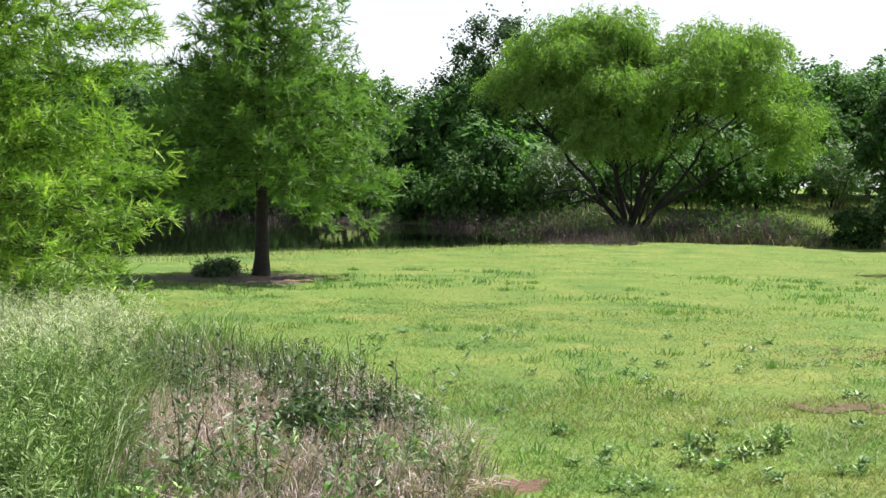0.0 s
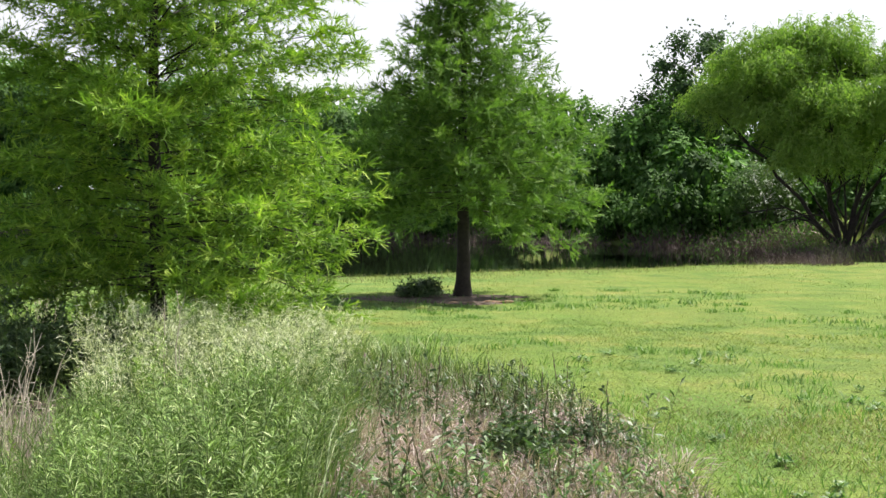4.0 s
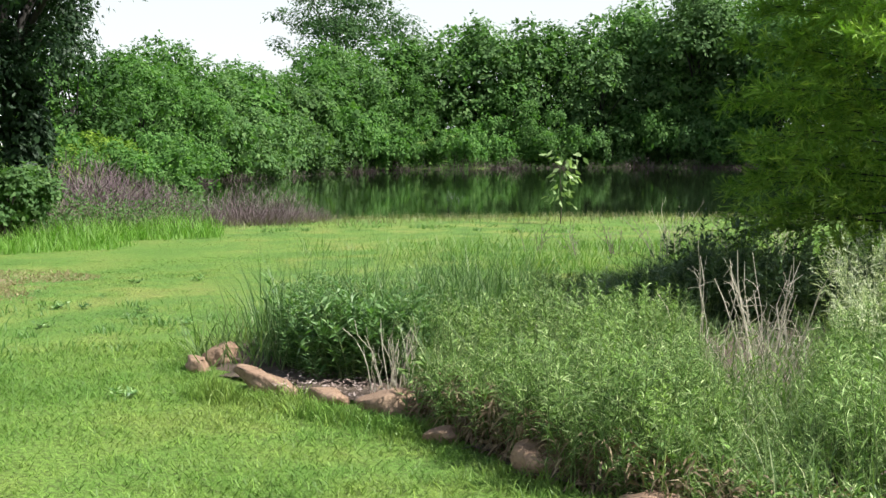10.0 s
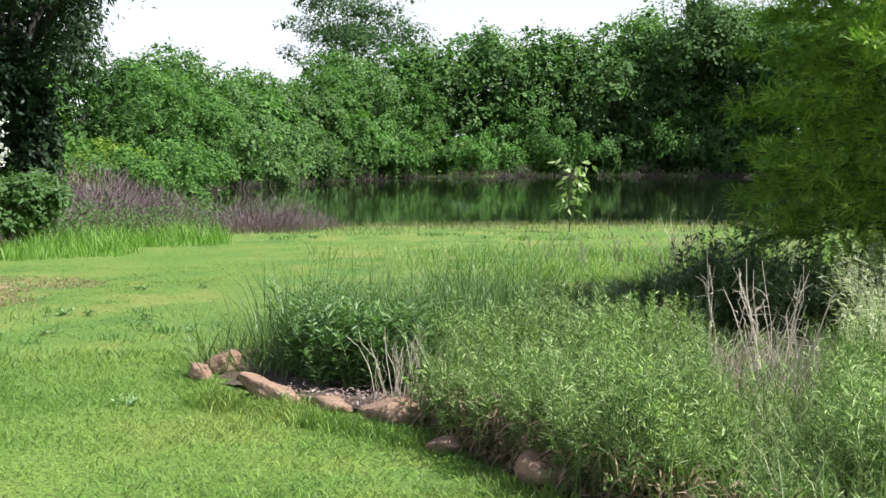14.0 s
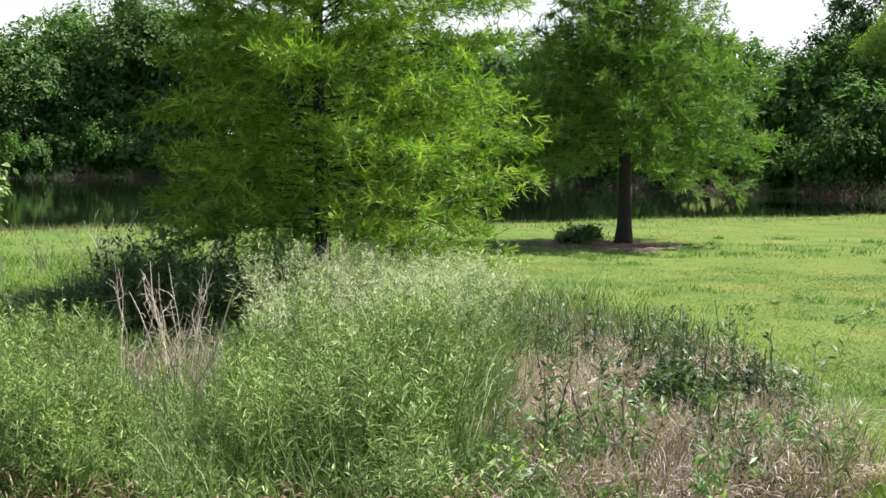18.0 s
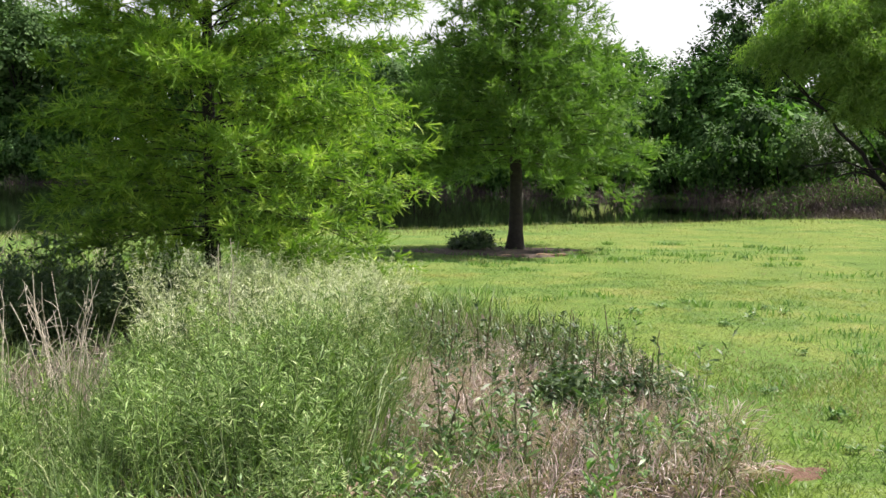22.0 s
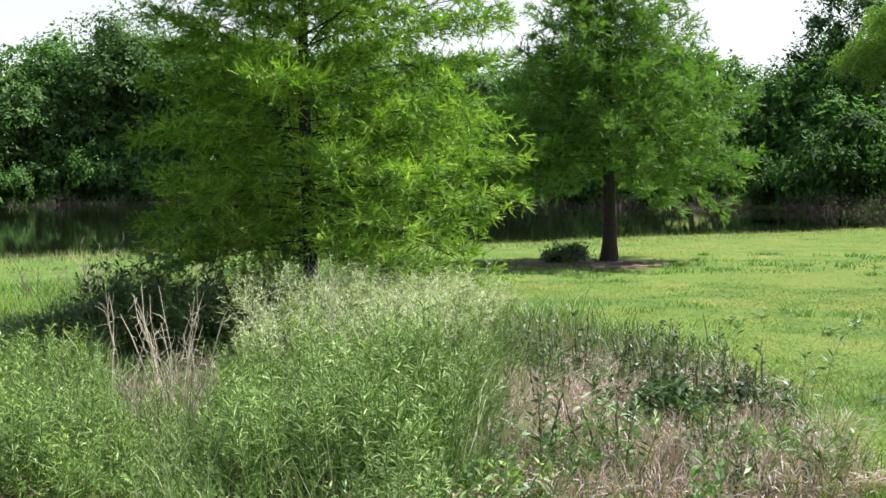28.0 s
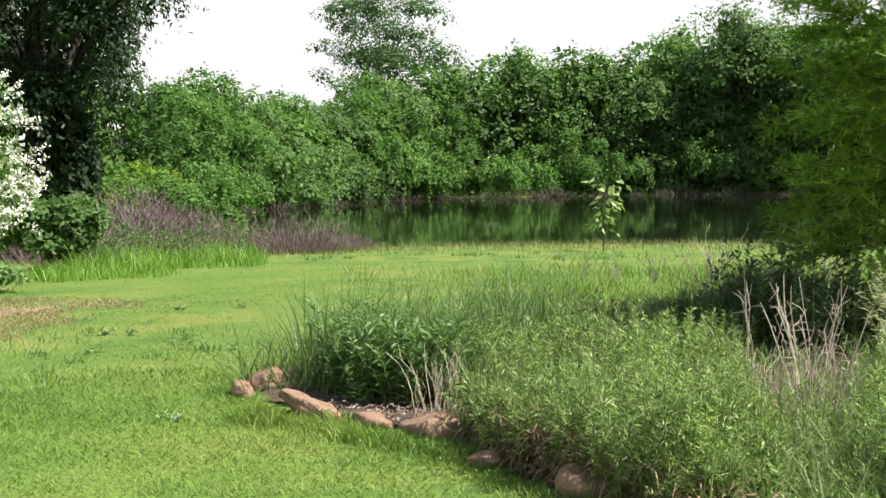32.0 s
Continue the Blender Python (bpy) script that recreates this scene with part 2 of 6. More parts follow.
# dark-leaved weeds; beside the cypress this colour also stands in for its shade
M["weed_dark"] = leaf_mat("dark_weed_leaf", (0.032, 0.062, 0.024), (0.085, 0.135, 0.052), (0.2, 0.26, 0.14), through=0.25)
M["weed_stem"] = leaf_mat("weed_stem", (0.07, 0.115, 0.035), (0.15, 0.2, 0.07), rough=0.7, through=0.05)
M["dead"] = leaf_mat("dead_stalk", (0.4, 0.34, 0.27), (0.6, 0.53, 0.44), (0.7, 0.64, 0.55), rough=0.8, through=0.1)
M["pink_grass"] = leaf_mat("dry_pinkish_grass", (0.27, 0.18, 0.18), (0.57, 0.45, 0.44), (0.8, 0.72, 0.7), rough=0.8, through=0.2)
M["litter"] = leaf_mat("dry_litter", (0.14, 0.095, 0.085), (0.34, 0.25, 0.23), (0.56, 0.46, 0.43), rough=0.85, through=0.05)
M["withered"] = leaf_mat("withered_leaf", (0.085, 0.058, 0.036), (0.23, 0.165, 0.105), (0.4, 0.31, 0.21), rough=0.8, through=0.15)
M["spike"] = leaf_mat("dark_seed_spike", (0.06, 0.066, 0.03), (0.15, 0.14, 0.075), rough=0.8, through=0.05)
M["elm"] = leaf_mat("elm_leaf", (0.03, 0.07, 0.028), (0.075, 0.14, 0.05), (0.12, 0.19, 0.08), scale=0.5, rough=0.75, gloss=0.15)
M["dry_turf"] = leaf_mat("dry_turf_blade", (0.15, 0.115, 0.06), (0.37, 0.28, 0.17), (0.5, 0.41, 0.28), rough=0.8)
M["worn_turf"] = leaf_mat("worn_turf_blade", (0.07, 0.045, 0.025), (0.2, 0.145, 0.08), (0.42, 0.33, 0.22), rough=0.85, scale=3.0)
M["field"] = leaf_mat("field_grass_blade", (0.1, 0.125, 0.05), (0.22, 0.225, 0.105), (0.38, 0.34, 0.2), rough=0.7)
M["bark"] = bark_mat("grey_brown_bark", (0.03, 0.022, 0.016), (0.11, 0.085, 0.065))
M["bark_dark"] = bark_mat("dark_bark", (0.01, 0.008, 0.007), (0.036, 0.029, 0.024))
M["log"] = bark_mat("weathered_log", (0.16, 0.09, 0.05), (0.4, 0.27, 0.17))


def earth_mat(name, dark, light, scale=6.0):
    m, nt, b = nodes_of(name)
    n = noise_of(nt, scale, 6, 0.7)
    f = noise_of(nt, scale * 9, 4, 0.7)
    c = ramp(nt, n, [(0.3, dark), (0.7, light)])
    c = mixed(nt, c, tuple(v * 0.45 for v in dark), ramp(nt, f, [(0.5, (0,) * 3), (0.8, (0.9,) * 3)]))
    nt.links.new(c, b.inputs["Base Color"])
    b.inputs["Roughness"].default_value = 0.95
    bumped(nt, b, f, 0.8, 0.02)
    return m


M["ground"] = lawn_mat("lawn_ground", False)
M["straw"] = earth_mat("cut_straw", (0.19, 0.15, 0.08), (0.31, 0.24, 0.145), 3.0)
M["mulch"] = earth_mat("bark_mulch", (0.06, 0.042, 0.03), (0.15, 0.105, 0.08))
M["clay"] = earth_mat("red_clay", (0.085, 0.06, 0.025), (0.16, 0.11, 0.045))
M["red_clay"] = earth_mat("bare_red_clay", (0.11, 0.052, 0.032), (0.21, 0.115, 0.075))
M["rock"] = earth_mat("brown_sandstone", (0.19, 0.11, 0.07), (0.4, 0.27, 0.19), 3.5)


def water_mat():
    m, nt, b = nodes_of("pond_water")
    b.inputs["Base Color"].default_value = (0.007, 0.01, 0.005, 1)
    b.inputs["Roughness"].default_value = 0.045
    b.inputs["Specular IOR Level"].default_value = 0.38
    b.inputs["IOR"].default_value = 1.33
    bumped(nt, b, noise_of(nt, 1.6, 3), 0.03, 0.05)
    return m


M["water"] = water_mat()


# ---- mesh helpers ----
UP = np.array((0.0, 0.0, 1.0))


def unit(v):
    return v / np.maximum(np.linalg.norm(v, axis=-1, keepdims=True), 1e-9)


def rand_unit(rng, n):
    return unit(rng.normal(size=(n, 3)))


class Geo:
    """Gathers vertices and faces, then makes one mesh of them."""

    def __init__(self):
        self.v, self.f, self.count = [], [], 0

    def add(self, v, f):
        v = np.asarray(v, float).reshape(-1, 3)
        self.f.append(np.asarray(f, int) + self.count)
        self.v.append(v)
        self.count += len(v)
        return self

    def mesh(self, name, material, smooth=False):
        me = bpy.data.meshes.new(name)
        v = np.concatenate(self.v)
        loops = np.concatenate([f.ravel() for f in self.f])
        sizes = np.concatenate([np.full(len(f), f.shape[1]) for f in self.f])
        me.vertices.add(len(v))
        me.vertices.foreach_set("co", v.astype(np.float32).ravel())
        me.loops.add(len(loops))
        me.loops.foreach_set("vertex_index", loops.astype(np.int32))
        me.polygons.add(len(sizes))
        me.polygons.foreach_set("loop_start", (np.cumsum(sizes) - sizes).astype(np.int32))
        me.update(calc_edges=True)
        if smooth:
            me.polygons.foreach_set("use_smooth", np.ones(len(sizes), bool))
        me.materials.append(M[material])
        return me


def part(name, geo, material, parent, label="", smooth=False):
    ob = new(name, geo.mesh(name, material, smooth) if isinstance(geo, Geo) else geo)
    ob.parent = parent
    return tagged(ob, label)


def thing(name, m, label, category, group="", kind=""):
    ob = new(name)
    ob.empty_display_size = 0.2
    ob.matrix_basis = m
    return tagged(ob, label, category, group, kind)


def sheet(name, geo, material, label, category, kind, smooth=False):
    return tagged(new(name, geo.mesh(name, material, smooth)), label, category, "", kind)


def tube(geo, path, radii, sides=6):
    """A tapered round bar along a path."""
    path, radii = np.asarray(path, float), np.asarray(radii, float)
    d = unit(np.gradient(path, axis=0))
    ref = np.where(np.abs(d[:, 2:3]) > 0.9, np.array([[1.0, 0, 0]]), UP[None])
    a = unit(np.cross(d, ref))
    b = np.cross(d, a)
    ang = np.arange(sides) * 2 * np.pi / sides
    ring = path[:, None] + radii[:, None, None] * (np.cos(ang)[None, :, None] * a[:, None] + np.sin(ang)[None, :, None] * b[:, None])
    n = len(path)
    i, j = np.meshgrid(np.arange(n - 1), np.arange(sides), indexing="ij")
    k = (j + 1) % sides
    f = np.stack([i * sides + j, i * sides + k, (i + 1) * sides + k, (i + 1) * sides + j], -1).reshape(-1, 4)
    geo.add(ring, f)
    return geo


def leaves(geo, p, d, length, width, side=None, rng=None, fold=0.25, wide=0.42):
    """Pointed leaves, folded along the midrib: base p, direction d."""
    n = len(p)
    d = unit(d)
    if side is None:
        side = rand_unit(rng, n)
    s = unit(np.cross(d, np.cross(side, d)))
    nrm = np.cross(d, s)
    length, width = np.broadcast_to(length, n)[:, None], np.broadcast_to(width, n)[:, None]
    mid = p + d * length * wide
    v = np.stack([p, mid + s * width / 2 + nrm * width * fold, p + d * length, mid - s * width / 2 + nrm * width * fold], 1)
    geo.add(v, np.arange(4 * n).reshape(n, 4))
    return geo


def needles(geo, p, d, length, width, side):
    """Slim flat leaflets, one pointed face each."""
    n = len(p)
    d = unit(d)
    s = unit(np.cross(d, np.cross(side, d)))
    length, width = np.broadcast_to(length, n)[:, None], np.broadcast_to(width, n)[:, None]
    v = np.stack([p - s * width / 2, p + s * width / 2, p + d * length], 1)
    geo.add(v, np.arange(3 * n).reshape(n, 3))
    return geo


def bent_leaves(geo, p, d, length, width, side, droop=0.3):
    """Lance-shaped leaves whose outer half arches down."""
    n = len(p)
    d = unit(d)
    s = unit(np.cross(d, np.cross(side, d)))
    length, width = np.broadcast_to(length, n)[:, None], np.broadcast_to(width, n)[:, None]
    mid = p + d * length * 0.48
    v = np.stack([p, mid + s * width / 2, mid - s * width / 2, p + d * length - UP * length * droop], 1)
    b = np.arange(n)[:, None] * 4
    geo.add(v, np.concatenate([b + np.array([0, 1, 2]), b + np.array([2, 1, 3])]))
    return geo


def fronds(geo, p, d, face, length, pairs, leaf_l, leaf_w, rng):
    """Narrow soft shoots: a slim pointed axis with short leaflets raked forward on both sides."""
    n = len(p)
    d = unit(d)
    s = unit(np.cross(d, face))
    length = np.broadcast_to(length, n)
    k = np.tile(np.repeat(np.linspace(0.1, 0.8, pairs), 2), n)
    sg = np.tile(np.array([1.0, -1.0]), n * pairs)[:, None]
    rep = pairs * 2
    dd, ss, ln = np.repeat(d, rep, 0), np.repeat(s, rep, 0), np.repeat(length, rep)
    q = np.repeat(p, rep, 0) + dd * (k * ln)[:, None] - UP * (0.1 * ln * k ** 2)[:, None]
    way = dd * 0.95 + ss * sg * 0.5 + rng.normal(0, 0.14, q.shape)
    needles(geo, q, way, leaf_l * (1.2 - 0.5 * k) * rng.uniform(0.8, 1.2, len(q)), leaf_w, np.cross(way, np.repeat(face, rep, 0) + rng.normal(0, 0.3, q.shape)))
    leaves(geo, p, d - UP * 0.08, length * 1.06, leaf_w * 1.1, side=s, fold=0.1)
    return geo


def blades(geo, p, height, width, lean, rng, bend=0.5, simple=False):
    """Grass blades: two bent pieces each, rooted at p."""
    n = len(p)
    a = rng.uniform(0, 2 * np.pi, n)
    away = np.stack([np.cos(a), np.sin(a), 0 * a], 1)
    f = rng.uniform(0, 2 * np.pi, n)
    side = np.stack([np.cos(f), np.sin(f), 0 * f], 1)
    h, w, l = (np.broadcast_to(q, n)[:, None] for q in (height, width, lean))
    mid = p + UP * h * 0.58 + away * h * l * (1 - bend)
    tip = p + UP * h * (1 - 0.25 * l) + away * h * l * 1.25
    v = np.stack([p - side * w / 2, p + side * w / 2, mid + side * w * 0.4, mid - side * w * 0.4, tip], 1)
    if simple:
        geo.add(v[:, [0, 1, 4]], np.arange(3 * n).reshape(n, 3))
        return geo
    base = np.arange(n)[:, None] * 5
    geo.add(v, np.concatenate([base + np.array([0, 1, 2]), base + np.array([0, 2, 3]), base + np.array([3, 2, 4])]))
    return geo


def inside(poly, x, y):
    r = np.zeros(len(x), bool)
    q = np.array(poly)
    for (x0, y0), (x1, y1) in zip(q, np.roll(q, -1, 0)):
        hit = (y0 > y) != (y1 > y)
        r ^= hit & (x < (x1 - x0) * (y - y0) / (y1 - y0 + 1e-12) + x0)
    return r


def vnoise(x, y, scale, seed=0):
    """Smooth value noise of the plan, about -1 to 1."""
    rng = np.random.default_rng(seed)
    t = rng.uniform(-1, 1, (64, 64))
    u, v = np.asarray(x) * scale + 17.3, np.asarray(y) * scale + 9.1
    i, j = np.floor(u).astype(int), np.floor(v).astype(int)
    a, b = u - i, v - j
    a, b = a * a * (3 - 2 * a), b * b * (3 - 2 * b)
    g = lambda p, q: t[p % 64, q % 64]
    return (g(i, j) * (1 - a) + g(i + 1, j) * a) * (1 - b) + (g(i, j + 1) * (1 - a) + g(i + 1, j + 1) * a) * b


# ---- the plan ----
WATER = -0.45
SHORE_AZ = (-30, -18, -15, -8, -3, 4, 15, 28, 41, 47, 53, 60)
SHORE_NEAR = (43, 40, 36.5, 33.5, 31.5, 29.5, 28.5, 28.5, 27.5, 26.5, 27, 28)
SHORE_FAR = (43, 40, 47, 54, 56, 62, 76, 84, 76, 63, 52, 40)
BED = [(-6.3, 4.9), (-5.4, 4.6), (-4.7, 4.7), (-4.0, 4.7), (-3.5, 4.4), (-2.8, 4.1), (-1.6, 3.9), (-0.2, 4.3), (0.9, 4.9), (1.35, 5.6), (1.25, 6.6),
       (1.05, 8.4), (0.6, 9.8), (-0.4, 11.4), (-1.6, 12.6), (-3.6, 13), (-5.4, 12.4), (-6.6, 11), (-7.0, 9), (-6.9, 7), (-6.7, 5.8)]


def smooth01(v):
    v = np.clip(v, 0, 1)
    return v * v * (3 - 2 * v)


def height_at(x, y):
    """Height of the ground: lawn falling gently to the pond, its basin, the far bank."""
    x, y = np.asarray(x, float), np.asarray(y, float)
    r, az = np.hypot(x, y), np.degrees(np.arctan2(-x, y))
    near, far = np.interp(az, SHORE_AZ, SHORE_NEAR), np.interp(az, SHORE_AZ, SHORE_FAR)
    z = -0.35 * smooth01((r - 6) / 24) + 0.03 * vnoise(x, y, 0.35, 3) + 0.012 * vnoise(x, y, 1.7, 4)
    front = smooth01((y + 5) / 8)
    inlet = smooth01((az + 20) / 4) * smooth01((54 - az) / 4) * front
    sink = smooth01((r - near) / 2.2) * smooth01((far - r) / 2.5) * inlet
    rise = smooth01((r - far - 1) / 25) * np.interp(az, (-20, -12), (1.6, 3.0)) * front
    return z * (1 - sink) - 1.3 * sink + rise


def on_ground(x, y, sunk=0.02):
    return float(height_at(x, y)) - sunk


def build_ground():
    rings = np.concatenate([np.arange(0.6, 46, 0.55), 46 * 1.08 ** np.arange(0, 55)])
    seg = 300
    a = np.arange(seg) * 2 * np.pi / seg
    x, y = np.outer(rings, np.sin(a)), np.outer(rings, np.cos(a))
    v = np.stack([x, y, height_at(x, y)], -1).reshape(-1, 3)
    n = len(rings)
    i, j = np.meshgrid(np.arange(n - 1), np.arange(seg), indexing="ij")
    k = (j + 1) % seg
    f = np.stack([i * seg + j, (i + 1) * seg + j, (i + 1) * seg + k, i * seg + k], -1).reshape(-1, 4)
    g = Geo().add(v, f[:, ::-1])
    g.add([(0, 0, on_ground(0, 0, 0))], np.zeros((0, 3), int))
    g.f.append(np.array([[len(v), q, (q + 1) % seg] for q in range(seg)])[:, ::-1])
    sheet("ground", g, "ground", "mown green lawn sloping gently down to a pond", "lawn", "structure", True)


def build_water():
    az = np.radians(np.linspace(-21, 55, 60))
    near, far = np.interp(np.degrees(az), SHORE_AZ, SHORE_NEAR) - 0.6, np.interp(np.degrees(az), SHORE_AZ, SHORE_FAR) + 1.5
    cols = []
    for s in np.linspace(0, 1, 14):
        r = near + (far - near) * s
        cols.append(np.stack([-r * np.sin(az), r * np.cos(az), np.full(60, WATER)], -1))
    v = np.stack(cols)
    i, j = np.meshgrid(np.arange(13), np.arange(59), indexing="ij")
    f = np.stack([i * 60 + j, i * 60 + j + 1, (i + 1) * 60 + j + 1, (i + 1) * 60 + j], -1).reshape(-1, 4)
    sheet("water", Geo().add(v, f), "water", "still dark pond water reflecting the green woods behind it", "pond", "structure")


build_ground()
build_water()


# ---- trees ----
def cypress(name, m, height, z0, zs, rs, trunk_r, n_limbs, n_tufts, n_fronds, frond_l, pairs, leaf_l, leaf_w, mat, label, seed, uneven=0.1, airy=0.0, gap=4.4):
    """Feathery conical tree: a straight trunk, many limbs, tufts of small fronds along them."""
    rng = np.random.default_rng(seed)
    root = thing(name, m, label, "tree", "cypress trees on the lawn")
    g = Geo()
    z = np.linspace(-0.15, height, 14)
    wob = 0.02 * np.stack([np.sin(z * 1.7), np.cos(z * 2.1), 0 * z], 1)
    rad = trunk_r * (1 - 0.93 * np.clip(z, 0, None) / height) + trunk_r * 0.55 * np.exp(-np.clip(z, 0, None) / 0.12)
    tube(g, np.stack([0 * z, 0 * z, z], 1) + wob, rad, 12)
    part("trunk", g, "bark_dark", root, smooth=True)
    crown = Geo()
    top_r = max(rs)
    for i in range(n_limbs):
        s = (i + rng.uniform(0, 1)) / n_limbs
        zb = z0 + (height * 0.97 - z0) * s ** 1.12
        ang = i * 2.39996 + rng.uniform(-0.45, 0.45)
        lobe = 1 + 0.09 * math.sin(2 * ang + 3.1 * zb + seed) + 0.08 * math.sin(5 * ang - 4.3 * zb) + uneven * math.cos(ang - 0.25)
        ln = np.interp(zb, zs, rs) * rng.uniform(0.82, 1.06) * lobe
        rise = np.interp(s, (0, 0.3, 0.65, 1), (0.0, 0.25, 0.6, 1.3)) + rng.uniform(-0.12, 0.12)
        out = np.array([math.cos(ang), math.sin(ang), 0])
        across = np.array([-out[1], out[0], 0])
        u = np.linspace(0, 1, 7)
        sag = -0.24 * ln * u ** 2.2 * (1 - s)
        zc = zb - 0.25 * rise * ln
        path = out * (u * ln)[:, None] + UP * (zc + rise * ln * u + sag)[:, None] + across * (0.07 * ln * np.sin(u * 3 + i))[:, None]
        lg = Geo()
        tube(lg, path, (0.0025 + 0.0045 * ln) * (1 - 0.85 * u), 5)
        nt = max(3, int(n_tufts * (0.3 + 0.7 * ln / top_r) * (1 - airy * s)))
        for k in range(nt):
            w = 0.14 + 0.86 * ((k + rng.random()) / nt) ** 0.9
            p0 = np.array([np.interp(min(w, 1), u, path[:, c]) for c in range(3)])
            # sprays stand in layers with open, shaded gaps between them
            full = 0.62 + 0.5 * math.sin(p0[0] * gap + seed) * math.cos(p0[1] * gap * 0.9 + 1.3 * seed) + 0.3 * math.sin(p0[2] * gap * 1.9 + 5.0 * ang)
            if full < -0.05:
                continue
            side = (1 if k % 2 else -1) * rng.uniform(0.1, 1.0)
            tl = ln * rng.uniform(0.14, 0.36) * (1.15 - 0.6 * w)
            dr = unit(out * 0.75 + across * side + UP * rng.uniform(-0.2, 0.35))
            q = np.linspace(0, 1, 4)
            tube(lg, p0 + dr * (q * tl)[:, None] - UP * (0.15 * tl * q ** 2)[:, None], 0.004 * (1 - 0.7 * q), 3)
            # stars of shoots along the twig, fanning out from shared points
            ns = max(2, int(n_fronds * rng.uniform(0.6, 1.25) * min(1.0, 0.5 + full) / 5))
            at_w = tl * (0.25 + 0.8 * (np.arange(ns) + rng.random(ns)) / ns)
            hub = p0 + dr * at_w[:, None] - UP * (0.15 * at_w ** 2 / tl)[:, None] + rng.normal(0, frond_l * 0.22, (ns, 3))
            c = np.repeat(hub, 5, 0)
            nf = len(c)
            fd = dr[None] * 0.8 + rng.normal(0, 0.7, (nf, 3)) * (1, 1, 0.85) + UP * 0.1
            face = unit(UP + rng.normal(0, 0.75, (nf, 3)))
            fronds(crown, c, fd, face, frond_l * rng.uniform(0.6, 1.2, nf), pairs, leaf_l, leaf_w, rng)
        part("limb", lg, "bark_dark", root)
    # short sprays close round the stem
    n = 80 * n_fronds
    t = rng.uniform(0, 6.283, n)
    zz = rng.uniform(z0 + 0.5, height * 0.85, n)
    q = rng.uniform(0.1, 0.6, n) * np.interp(zz, zs, rs)
    c = np.stack([np.cos(t) * q, np.sin(t) * q, zz], 1)
    fronds(crown, c, np.stack([np.cos(t), np.sin(t), rng.normal(0.1, 0.4, n)], 1), unit(UP + rng.normal(0, 0.4, (n, 3))), frond_l * rng.uniform(0.7, 1.2, n), pairs, leaf_l, leaf_w, rng)
    part("crown", crown, mat, root, "feathery fresh green foliage in soft tufts")
    return root


def lump_leaves(geo, lumps, rng, n, leaf_l, leaf_w, droop=0.25, per=6, spread=0.2, inner=0.7, outer=1.06):
    """Leaves in twig clusters over the outer part of round masses: lumps as (x, y, z, rx, rz)."""
    lumps = np.asarray(lumps, float)
    w = lumps[:, 3] * (lumps[:, 3] + lumps[:, 4])
    k = rng.choice(len(lumps), max(1, n // per), p=w / w.sum())
    d = rand_unit(rng, len(k))
    d[:, 2] = np.where(d[:, 2] < -0.45, -d[:, 2], d[:, 2])
    rr = inner + (outer - inner) * rng.random(len(k)) ** 0.6
    rr *= 1 + 0.16 * np.sin(5 * d[:, 0] + k) * np.cos(4 * d[:, 1] + 2 * k)
    c = lumps[k, :3] + d * rr[:, None] * lumps[k][:, [3, 3, 4]]
    nrm = unit(d / lumps[k][:, [3, 3, 4]])
    size = np.minimum(lumps[k, 3], 2.5)
    p = np.repeat(c, per, 0) + rng.normal(0, 1, (len(k) * per, 3)) * np.repeat(size * spread, per)[:, None] * 0.6
    nr = np.repeat(nrm, per, 0)
    face = unit(nr + UP * 0.35 + rand_unit(rng, len(p)) * 0.5)
    dd = rand_unit(rng, len(p)) + nr * 0.2 - UP * droop
    dd = unit(dd - 0.8 * face * (dd * face).sum(1, keepdims=True))
    m = len(p)
    leaves(geo, p, dd, leaf_l * rng.uniform(0.65, 1.3, m), leaf_w * rng.uniform(0.7, 1.25, m), side=np.cross(dd, face))
    return geo


